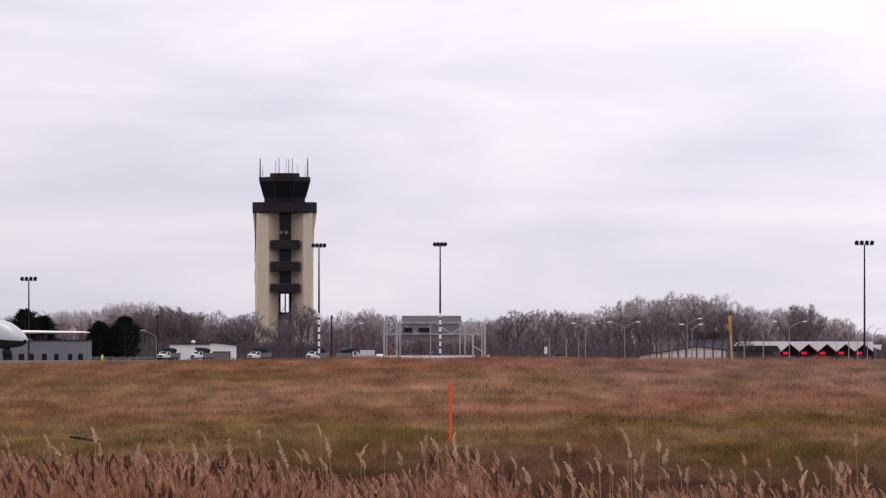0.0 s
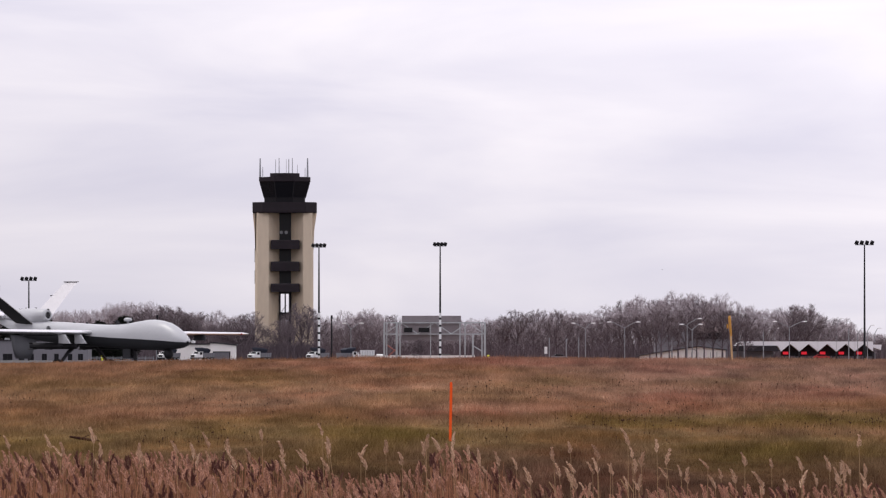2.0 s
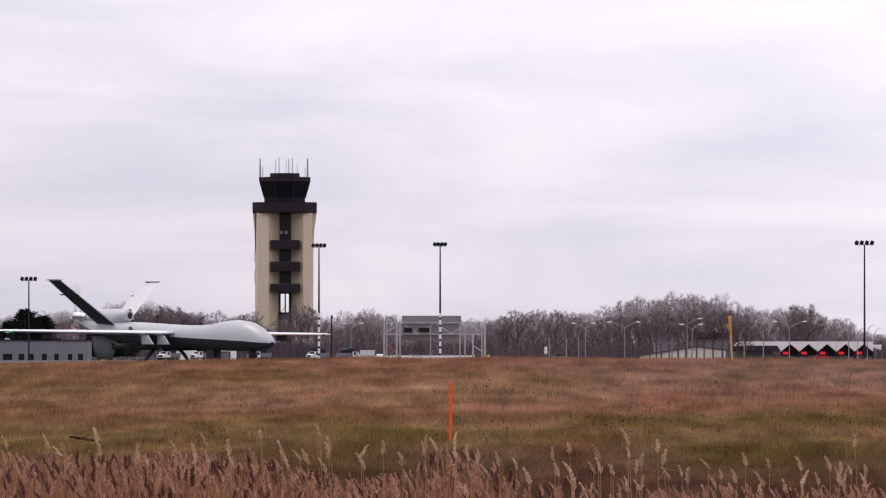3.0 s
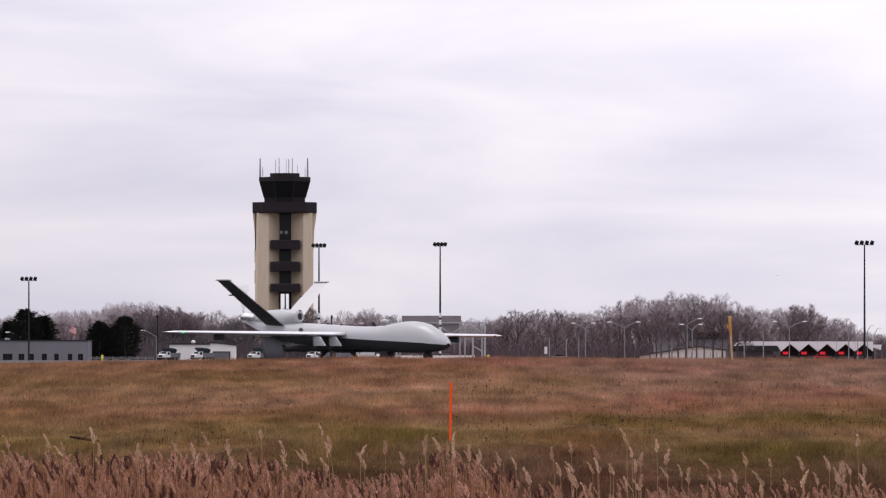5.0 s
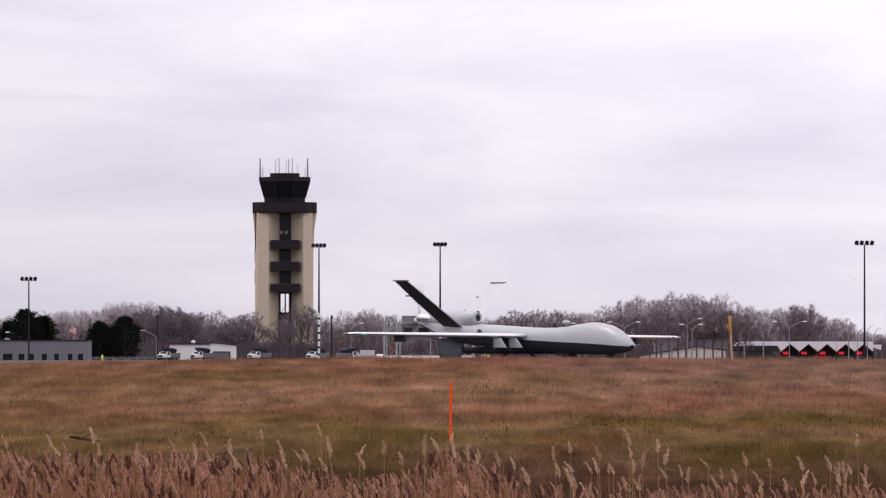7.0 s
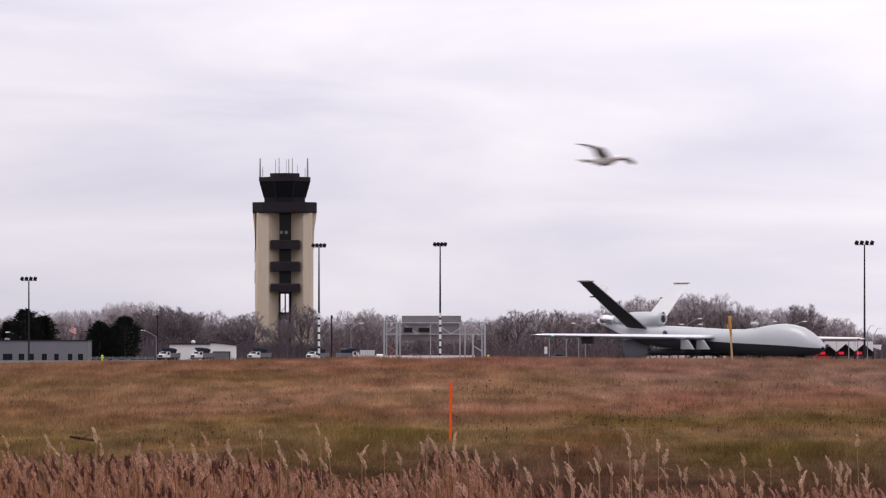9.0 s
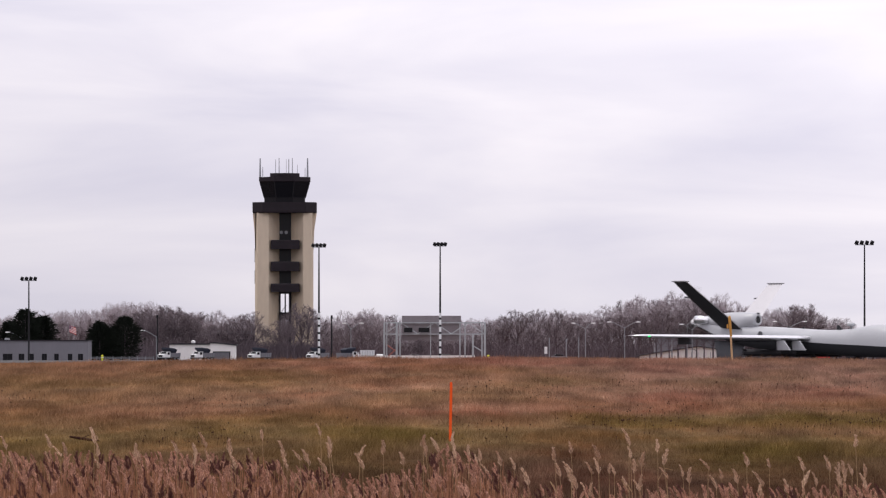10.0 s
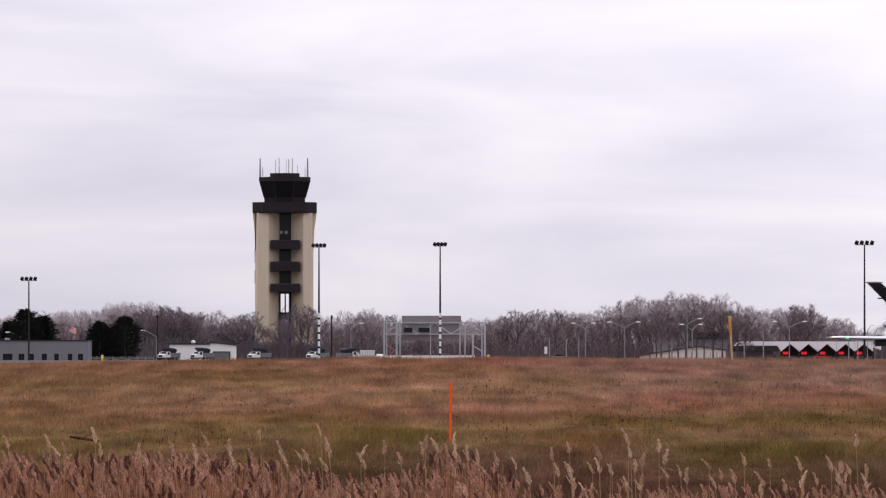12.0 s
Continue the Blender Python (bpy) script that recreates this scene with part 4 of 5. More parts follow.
# ---- roadside furniture ----
def street_lamp(x, y, top, arms, label="tall grey street lamp with curved bracket arms", r=0.13):
    ob = thing("street_lamp", label, "street lamp", "street lamps along the airport road", m=pose(x, y, -0.95))
    h = top + 0.95
    joint = h - 1.5 if arms else h
    g = Geo()
    g.tube([(0, 0, 0), (0, 0, joint)], [r, r * 0.75], 6)
    part("pole", g, M_galv, ob)
    for a in arms:
        g = Geo()
        g.tube([(0, 0, joint - 0.15), (a * 0.4, 0, joint + 0.6), (a * 0.8, 0, joint + 1.25), (a, 0, h - 0.05)], [0.1, 0.09, 0.08, 0.08], 5)
        arm = part("arm", g, M_galv, ob)
        g = Geo()
        s = 1 if a > 0 else -1
        g.loft([[(a - 0.1 * s, -0.15, h - 0.12), (a - 0.1 * s, 0.15, h - 0.12), (a - 0.1 * s, 0.12, h + 0.06), (a - 0.1 * s, -0.12, h + 0.06)],
                [(a + 0.4 * s, -0.25, h - 0.16), (a + 0.4 * s, 0.25, h - 0.16), (a + 0.4 * s, 0.18, h + 0.14), (a + 0.4 * s, -0.18, h + 0.14)],
                [(a + 1.1 * s, -0.2, h - 0.12), (a + 1.1 * s, 0.2, h - 0.12), (a + 1.1 * s, 0.12, h + 0.06), (a + 1.1 * s, -0.12, h + 0.06)]])
        part("lamp_head", g, M_white, arm, "pale lamp head")
    return ob


def lamps():
    one = street_lamp(-71.30, 2000, 6.49, (-2.9,))
    street_lamp(-104.63, 2000, 6.07, (-3.2,))
    street_lamp(-24.30, 2120, 8.76, (2.3, -1.2))
    street_lamp(38.28, 2160, 8.91, (-2.7, 1.6))
    street_lamp(48.83, 2160, 9.21, (-3.6, 3.1))
    street_lamp(65.62, 2160, 10.12, (2.9,))
    street_lamp(67.14, 2165, 8.62, (-2.4, 1.8))
    street_lamp(93.54, 2170, 9.40, (-3.4, 3.6))
    street_lamp(112.00, 2170, 7.57, (1.2,))
    street_lamp(113.54, 2150, 8.27, (1.0,))
    street_lamp(123.56, 2300, 7.96, (0.9,))
    for x, t, y in ((1309, 558, 2330), (1370, 581, 2330), (1481, 564, 2330), (1055, 572, 2330), (1200, 573, 2330)):
        street_lamp((x - 784) * y / 14221, y, 1.01 - (t - 624) * y / 14221, (1.0,), r=0.1)
    for x, t in ((1317, 606), (1351, 590), (1502, 582), (1002, 600), (1024, 598), (972, 598), (1189, 602)):
        ob = thing("sign_post", "plain pale steel post by the road", "post", "steel posts along the road", m=pose((x - 784) / 6.52, 2181, -0.95))
        g = Geo()
        g.tube([(0, 0, 0), (0, 0, 1.96 - (t - 624) / 6.52)], 0.16, 6)
        part("shaft", g, M_galv, ob)
        g = Geo()
        g.tube([(0, 0, 1.96 - (t - 624) / 6.52), (0, 0, 2.10 - (t - 624) / 6.52)], [0.19, 0.1], 6)
        part("cap", g, M_steel_dark, ob)
    for x, t, y in ((278.5, 558, 2010), (587, 559, 1950)):
        ob = thing("utility_pole", "dark wooden utility pole with a short top fitting", "pole", "dark utility poles", m=pose((x - 784) * y / 14221, y, -0.95))
        h = 1.96 - (t - 624) * y / 14221
        g = Geo()
        g.tube([(0, 0, 0), (0, 0, h)], [0.24, 0.17], 8)
        part("shaft", g, M_steel_dark, ob)
        g = Geo()
        g.tube([(0, 0, h - 0.7), (0, 0, h + 0.1)], [0.3, 0.22], 8)
        part("top_fitting", g, M_steel_dark, ob)
    # small things along the apron's edge
    for x, t in ((181, 626), (597, 626), (864, 625)):
        ob = thing("hydrant_marker", "safety-yellow marker bollard on the apron edge", "bollard", "yellow bollards", m=pose((x - 784) / 7.48, 1901, -0.95))
        g = Geo()
        g.tube([(0, 0, 0), (0, 0, 1.2), (0, 0, 1.4)], [0.3, 0.3, 0.12], 10)
        part("body", g, M_lime, ob)
        g = Geo()
        g.tube([(0, 0, 0.7), (0, 0, 0.85)], 0.32, 10)
        part("reflective_band", g, M_white, ob)
    f = thing("guard_rail", "pale steel guard rail beside the apron", "guard rail", m=pose(0, 1930, -0.95))
    for z in (0.45, 0.8):
        g = Geo()
        g.box(-85.23, -69.49, -0.05, 0.05, z - 0.05, z + 0.05)
        part("rail", g, M_galv, f)
    for k in range(9):
        x = -85.09 + k * 1.95
        g = Geo()
        g.box(x - 0.07, x + 0.07, 0.06, 0.2, 0, 1.0)
        part("post", g, M_galv, f)
    c = thing("storage_container", "white ribbed storage container on the apron", "container", m=pose(0, 1960, -0.95))
    g = Geo()
    g.box(-20.26, -16.68, 0, 2.4, 0.1, 1.56 + 0.95)
    part("shell", g, M_white, c)
    for k in range(9):
        g = Geo()
        x = -20.12 + k * 0.41
        g.box(x, x + 0.09, -0.06, 0.0, 0.25, 1.42 + 0.95)
        part("rib", g, M_galv, c)
    g = Geo()
    g.box(-20.26, -16.68, 0.1, 2.3, 0, 0.1)
    part("skid", g, M_steel_dark, c)
    w = thing("concrete_barrier", "long pale concrete road barrier below the gantry", "barrier", m=pose(0, 2170, -0.95))
    for k in range(14):
        x = -18.31 + k * 1.92
        g = Geo()
        g.loft([[(x, -0.35, 0), (x + 1.9, -0.35, 0), (x + 1.9, 0.35, 0), (x, 0.35, 0)], [(x, -0.18, 0.5), (x + 1.9, -0.18, 0.5), (x + 1.9, 0.18, 0.5), (x, 0.18, 0.5)],
                [(x, -0.12, 1.15), (x + 1.9, -0.12, 1.15), (x + 1.9, 0.12, 1.15), (x, 0.12, 1.15)]])
        part("segment", g, M_cream, w)
    q = thing("road_sign", "small white road sign on a thin post", "road sign", m=pose(27.64, 2160, -0.95))
    g = Geo()
    g.tube([(0, 0, 0), (0, 0, 2.0)], 0.06, 6)
    part("post", g, M_galv, q)
    g = Geo()
    g.chamfer_box(-0.4, 0.4, -0.1, -0.05, 1.6, 2.53 + 0.95, 0.02)
    part("panel", g, M_white, q)
    p = thing("flagpole", "white flagpole with a small red and white flag", "flagpole", m=pose(-100.08, 2150, -0.95))
    g = Geo()
    g.tube([(0, 0, 0), (0, 0, 9.17 + 0.95)], [0.09, 0.05], 6)
    part("pole", g, M_galv, p)
    # the flag hangs slack from its upper corner
    def cloth(x0, x1, z0, z1, dy):
        g = Geo()
        xs = [x0 + (x1 - x0) * i / 5 for i in range(6)]
        return g.loft([[(x, dy + 0.22 * math.sin(x * 3.1), z - 0.42 * x) for z in (z0, z1)] + [(x, dy + 0.03 + 0.22 * math.sin(x * 3.1), z - 0.42 * x) for z in (z1, z0)] for x in xs])
    z = 6.55 + 0.95
    for k in range(9):
        part("flag_stripe", cloth(0.08, 1.95, z + 0.2 * k, z + 0.2 * k + 0.196, 0.0), M_red if k % 2 == 0 else M_white, p)
    part("flag_canton", cloth(0.08, 0.85, z + 0.8, z + 1.8, -0.02), M_flag_blue, p, "dark blue corner field")


def car(x, y, face, paint, label):
    t = thing("car", label, "car", "cars by the airport road", m=pose(x, y, -0.92, 0, 0, face))
    g = Geo()
    g.loft([[(px, w, pz) for px, pz in ((-2.2, 0.35), (2.2, 0.35), (2.25, 0.75), (1.3, 0.95), (0.7, 1.42), (-0.9, 1.46), (-1.7, 1.0), (-2.25, 0.9))] for w in (-0.85, -0.7, 0.7, 0.85)])
    part("body", g, paint, t)
    g = Geo()
    g.slab([(1.2, 0.98), (0.68, 1.36), (-0.85, 1.4), (-1.5, 1.02)], -0.87, 0.87)
    part("window", g, M_glass_dark, t)
    for xx in (-1.4, 1.4):
        for s in (-1, 1):
            g = Geo()
            g.tube([(xx, 0.65 * s, 0.33), (xx, 0.88 * s, 0.33)], 0.33, 12)
            part("wheel", g, M_rubber, t)


M_car_red = mat("red_car_paint", (0.42, 0.015, 0.02), 0.4, 0.05)
lamps()
car(31.00, 2140, 0, M_bldg, "grey saloon car parked beside the road")
car(103.65, 2200, 0, M_car_red, "bright red car parked before the canopy")
car(-7.58, 2200, 0, M_white, "white saloon car passing behind the gantry")
car(0.93, 2205, 0, M_white, "white saloon car passing behind the gantry")
car(-17.25, 2190, 90, M_white, "white car parked beside the container")


# ---- trees ----
def grow_tree(rng, height, width, limbs=9):
    """Trunk, limbs and fine twigs of a bare tree with a rounded crown: three Geos."""
    trunk, crown, twigs = Geo(), Geo(), Geo()
    mid = Vector((0, 0, height * 0.46))
    rad = Vector((width / 2, width / 2, height * 0.55))
    fork = height * rng.uniform(0.16, 0.26)
    r0 = height * 0.017
    bend = Vector((rng.uniform(-0.03, 0.03) * height, 0, 0))
    trunk.tube([(0, 0, -0.2), bend * 0.6 + Vector((0, 0, fork)), bend + Vector((0, 0, height * 0.6))], [r0 * 1.15, r0 * 0.9, r0 * 0.35], 6, False)

    def reach(p, d, length):
        """The end of a branch from p along d, kept inside a lumpy dome."""
        e = p + d * length
        v = e - mid
        q = (v.x / rad.x) ** 2 + (v.y / rad.y) ** 2 + (v.z / rad.z) ** 2
        lump = 1.0 + 0.22 * noise.noise(v * (3.0 / height) + Vector((height, width, 0)))
        return e if q < lump * lump else mid + v * (lump / q ** 0.5)

    def side(d, much):
        return (d + Vector((rng.gauss(0, much), rng.gauss(0, much), rng.gauss(0.12, much * 0.7)))).normalized()
    for k in range(limbs):
        a = 2 * math.pi * (k * 0.382) + rng.uniform(-0.4, 0.4)
        el = math.radians(18 + 66 * ((k + 0.5) / limbs) + rng.uniform(-8, 8))
        d = Vector((math.cos(a) * math.cos(el), math.sin(a) * math.cos(el), math.sin(el)))
        p = bend * 0.7 + Vector((0, 0, fork + (height * 0.5 - fork) * (k / limbs) * rng.uniform(0.5, 1.0)))
        e = reach(p, d, height)
        e = p.lerp(e, rng.uniform(0.78, 0.98))
        m = p.lerp(e, 0.5) + Vector((rng.gauss(0, 0.02), rng.gauss(0, 0.02), rng.uniform(-0.02, 0.05))) * height
        r = r0 * rng.uniform(0.4, 0.6)
        crown.tube([p, m, e], [r, r * 0.65, r * 0.2], 4, False)
        for i in range(7):
            t = rng.uniform(0.25, 1.0)
            b = p.lerp(m, t * 2) if t < 0.5 else m.lerp(e, t * 2 - 1)
            d2 = side((e - p).normalized(), 0.55)
            e2 = reach(b, d2, height * rng.uniform(0.16, 0.34))
            crown.tube([b, b.lerp(e2, 0.5) + Vector((0, 0, 0.01 * height)), e2], [r * 0.42, r * 0.3, r * 0.12], 3, False)
            for j in range(6):
                c = b.lerp(e2, rng.uniform(0.3, 1.0))
                d3 = side(((e2 - b).normalized() + (c - mid).normalized() * 0.5).normalized(), 0.5)
                e3 = reach(c, d3, height * rng.uniform(0.07, 0.15))
                crown.tube([c, e3], [max(0.018, r * 0.16), 0.008], 3, False)
                for q in range(8):
                    f = c.lerp(e3, rng.uniform(0.2, 1.0))
                    e4 = f + side(d3, 0.6) * height * rng.uniform(0.03, 0.08)
                    u = Vector((rng.uniform(-1, 1), rng.uniform(-1, 1), 0.3)).normalized() * 0.017
                    twigs.add([f - u, f + u, e4], [(0, 1, 2)])
    top = sorted(p[2] for p in twigs.v)[-25]
    k = height / top
    for g in (trunk, crown, twigs):
        g.v = [(p[0] * k, p[1] * k, p[2] * k) for p in g.v]
    return trunk, crown, twigs


def trees():
    rng = random.Random(7)
    label = "bare deciduous tree with a fine grey-brown twig crown"
    kinds = []
    for i in range(8):
        h, w, n = ((10, 9, 9), (9, 6.5, 8), (10, 8, 10), (9, 8.5, 9), (13, 9, 9), (14, 8, 10), (12, 9, 9), (14, 6, 9))[i]
        t, c, wg = grow_tree(rng, h, w, n)
        # kinds from 4 on take the haze-paled bark and twigs
        bark, fine = (M_bark, M_twig_dark) if i < 4 else (M_bark_haze, M_twig_haze)
        kinds.append((h, t.mesh("trunk", bark), c.mesh("crown", bark), wg.mesh("outer_crown", fine)))
    # skyline: bearing across the view in metres at 2200 m, and tree height there
    line = [(-125, 13), (-105, 14), (-92, 16.5), (-78, 17), (-70, 14.5), (-58, 12.8), (-48, 12.2), (-35, 12), (-22, 14), (-12, 12), (10, 12), (22, 13.5), (30, 13.5), (38, 14), (48, 15.5),
            (53, 18.6), (66, 18.8), (76, 18.0), (82, 15.0), (92, 15.2), (100, 15.5), (106, 13), (111, 11), (114, 8), (125, 7)]

    def skyline(q):
        for (a, ha), (b, hb) in zip(line, line[1:]):
            if a <= q <= b:
                return ha + (hb - ha) * (q - a) / (b - a)
        return 9.0
    spots = []
    for y, gap, low in ((2285, 3.6, 0.74), (2355, 2.9, 0.92), (2430, 2.5, 1.06)):
        q = -128.0
        while q < 124:
            q += gap * rng.uniform(0.55, 1.45)
            h = skyline(q) * low * rng.uniform(0.85, 1.06)
            if 57 < q < 80 and y < 2300:
                continue
            if -15 < q < 13 and y < 2300:
                continue
            spots.append((q * y / 2200, y + rng.uniform(-25, 25), h))
    # single trees that stand before the tower, the gantry and the road
    for px, y, top in ((238, 2085, 552), (256, 2080, 546), (273, 2075, 541), (290, 2082, 539), (306, 2076, 542), (322, 2084, 548), (338, 2078, 553), (354, 2082, 559), (264, 2095, 556), (299, 2096, 552), (330, 2094, 560),
                       (432, 2050, 556), (446, 2060, 550), (520, 2040, 548), (534, 2045, 535), (545, 2050, 545), (495, 2045, 566), (470, 2050, 580), (560, 2060, 560), (415, 2060, 568), (508, 2030, 570),
                       (385, 2060, 576), (400, 2065, 570), (372, 2070, 574), (742, 2100, 600), (738, 2100, 604), (745, 2102, 598), (733, 2098, 606), (652, 2340, 545), (641, 2345, 557), (664, 2340, 555), (915, 2190, 548), (945, 2195, 547), (890, 2190, 560), (983, 2190, 548), (1170, 2180, 545), (1185, 2185, 560), (1290, 2190, 548), (1320, 2195, 555), (1150, 2190, 560),
                       (1075, 2190, 560), (1162, 2196, 552), (1200, 2198, 556), (1214, 2192, 548), (1232, 2200, 552), (1246, 2194, 560), (1262, 2198, 550), (1278, 2193, 546), (1305, 2198, 552), (1130, 2192, 556), (1100, 2195, 556), (1015, 2200, 560), (1400, 2260, 540), (1425, 2265, 537)):
        spots.append(((px - 784) * y / 14221, y, 1.96 - (top - 624) * y / 14221))
    for n, (x, y, h) in enumerate(spots):
        # beyond 2325 m mostly the kinds with haze in their colour
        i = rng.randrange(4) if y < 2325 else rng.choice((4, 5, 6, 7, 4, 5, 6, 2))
        h0, tm, cm, wm = kinds[i]
        ob = thing("bare_tree", label if i < 4 else "tall bare tree with pinkish-grey branches paled by painted haze", "tree", "bare trees along the airport road", m=pose(x, y, -0.95, 0, 0, rng.uniform(0, 360)))
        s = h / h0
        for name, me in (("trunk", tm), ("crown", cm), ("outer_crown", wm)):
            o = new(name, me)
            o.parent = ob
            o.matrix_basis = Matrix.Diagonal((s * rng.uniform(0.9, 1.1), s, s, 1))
    # undergrowth and the far wood
    g = Geo()
    for k in range(38000):
        y = rng.uniform(2280, 2560)
        q = rng.uniform(-130, 124)
        x = q * y / 2200
        h = rng.uniform(1.5, 8.0) * (0.8 + 0.4 * noise.noise((q * 0.12, y * 0.02, 6.0))) if y < 2450 else rng.uniform(3, 8)
        a, b = rng.gauss(0, 0.3) * h, rng.gauss(0, 0.3) * h
        r = 0.065 if y < 2450 else 0.09
        m = Vector((x + a * 0.4, y + b * 0.4, -0.95 + h * 0.55))
        g.add([(x - r, y, -1.05), (x + r, y, -1.05), (x, y + r, -1.05), m + Vector((-r * 0.7, 0, 0)), m + Vector((r * 0.7, 0, 0)), (x + a, y + b, -0.95 + h)], [(0, 1, 4, 3), (1, 2, 4), (2, 0, 3), (3, 4, 5)])
    # bushes round the foot of the tower
    for k in range(16000):
        y = rng.uniform(2035, 2095)
        x = (rng.choice((rng.uniform(232, 560), rng.uniform(232, 420), rng.uniform(385, 560), rng.gauss(500, 30), rng.gauss(535, 12), rng.gauss(440, 10))) - 784) * y / 14221
        h = rng.uniform(1.5, 7.2) * (0.75 + 0.3 * noise.noise((x * 0.22, 0.0, 3.0)))
        a, b = rng.gauss(0, 0.22) * h, rng.gauss(0, 0.2) * h
        g.add([(x - 0.05, y, -1.0), (x + 0.05, y, -1.0), (x, y + 0.05, -1.0), (x + a, y + b, -0.95 + h)], [(0, 1, 3), (1, 2, 3), (2, 0, 3)])
    single("undergrowth", g, M_bark, "dense leafless brush below the trees", "brush", kind="stuff")
    g = Geo()
    for k in range(24000):
        y = rng.uniform(2600, 2900)
        q = rng.uniform(-132, 126)
        x = q * y / 2200
        h = skyline(q) * (0.92 + 0.2 * noise.noise((q * 0.22, 4.0, 0.0))) * y / 2250
        z = rng.uniform(0.05, 0.9) * h
        ln = rng.uniform(0.8, 2.2)
        a = rng.gauss(0, 0.4) * ln
        g.add([(x - 0.05, y, z - 0.95), (x + 0.05, y, z - 0.95), (x + a, y, min(h, z + ln) - 0.95)], [(0, 1, 2)])
        if k % 40 == 0:
            g.tube([(x, y, -0.95), (x + a * 0.3, y, h * 0.8)], [0.12, 0.02], 3, False)
    single("far_wood", g, M_bark_far_haze, "far wood of bare trees, pale with painted haze", "wood", kind="stuff")


def conifer(x, y, h, w, rng):
    ob = thing("conifer", "dark dense evergreen pine beside the grey building", "conifer", "dark evergreens", m=pose(x, y, -0.95))
    g = Geo()
    g.tube([(0, 0, 0), (0.05, 0, h * 0.5), (0, 0, h * 0.95)], [0.22, 0.15, 0.03], 6)
    part("trunk", g, M_bark, ob)
    g = Geo()
    for k in range(2600):
        f = rng.random() ** 0.8
        z = h * (0.06 + 0.94 * f)
        rad = w * (1 - (max(0.0, f - 0.45) / 0.56) ** 2) ** 0.5 * (0.75 + 0.25 * min(1, f / 0.3)) * (1.0 + 0.3 * noise.noise((z * 0.7 + x, x, 1.0)))
        a = rng.uniform(0, 2 * math.pi)
        r = rad * (rng.uniform(0.35, 1.0) + 0.35 * rng.random() ** 4 + 0.22 * noise.noise((math.cos(a) * 1.7 + x, math.sin(a) * 1.7, z * 0.9)))
        c = Vector((math.cos(a) * r, math.sin(a) * r, z + rng.gauss(0, 0.25)))
        s = rng.uniform(0.35, 0.8)
        d = Vector((math.cos(a), math.sin(a), rng.uniform(-0.1, 0.6))).normalized()
        u = d.cross(Vector((0, 0, 1))).normalized()
        v = d.cross(u)
        g.add([c - d * s * 0.4 + u * s * 0.3, c - d * s * 0.4 - u * s * 0.3, c - d * s * 0.3 + v * s * 0.35, c + d * s], [(0, 1, 3), (1, 2, 3), (2, 0, 3), (0, 2, 1)])
    part("crown", g, M_needles, ob, "dark green needle clumps")


trees()
for px, y, top, w in ((45, 2000, 549, 3.6), (76, 2005, 561, 3.6), (18, 2010, 570, 3.2), (60, 2015, 566, 3.4), (176, 1985, 571, 3.0), (221, 1985, 562, 3.7), (198, 1995, 582, 3.4), (170, 1995, 588, 2.6)):
    conifer((px - 784) * y / 14221, y, 1.96 - (top - 624) * y / 14221, w, random.Random(px))


# ---- markers in the field ----
def markers():
    x, y = 0.16, 178
    z = ground_z(x, y)
    s = thing("survey_stake", "thin fluorescent orange marker stake standing in the grass", "marker stake", m=pose(x, y, z, 0, 0.9, 0))
    h = 0.355 - z
    g = Geo()
    g.loft([[(-0.03, -0.012, -0.1), (0.03, -0.012, -0.1), (0.03, 0.012, -0.1), (-0.03, 0.012, -0.1)], [(-0.03, -0.012, h - 0.05), (0.03, -0.012, h - 0.05), (0.03, 0.012, h - 0.05), (-0.03, 0.012, h - 0.05)],
            [(-0.02, -0.008, h), (0.02, -0.008, h), (0.02, 0.008, h), (-0.02, 0.008, h)]])
    part("blade", g, M_orange, s)
    # a fallen branch in the grass
    x, y = -7.89, 177
    z = ground_z(x, y)
    b = thing("fallen_branch", "dark weathered branch lying in the grass", "branch", m=pose(x, y, z + 0.12, 0, 4, 0))
    g = Geo()
    g.tube([(-0.34, 0, 0.04), (-0.12, 0.05, 0.02), (0.1, 0, 0.0), (0.34, 0.02, -0.01)], [0.02, 0.035, 0.03, 0.012], 7)
    part("limb", g, M_weed, b)
    g = Geo()
    g.tube([(-0.05, 0.02, 0.02), (0.05, 0.1, 0.09), (0.13, 0.12, 0.11)], [0.014, 0.01, 0.005], 5)
    part("twig", g, M_weed, b)
    x, y = 9.68, 269
    z = ground_z(x, y)
    s = thing("marker_post", "leaning weathered wooden post with an amber sleeve on top", "marker post", m=pose(x, y, z, 0, -3.2, 0))
    h = 2.24 - z
    g = Geo()
    g.tube([(0, 0, -0.1), (0, 0, h - 0.5)], [0.036, 0.032], 8)
    part("post", g, M_yellow_pale, s)
    g = Geo()
    g.tube([(0.01, 0, h * 0.55), (0.0, 0, h - 0.4), (-0.01, 0, h - 0.06), (0, 0, h)], [0.036, 0.046, 0.05, 0.025], 8)
    part("sleeve", g, M_yellow, s, "amber plastic sleeve")
    g = Geo()
    g.box(-0.12, -0.06, -0.01, 0.01, h - 0.42, h - 0.28)
    part("tag", g, M_yellow, s)


markers()


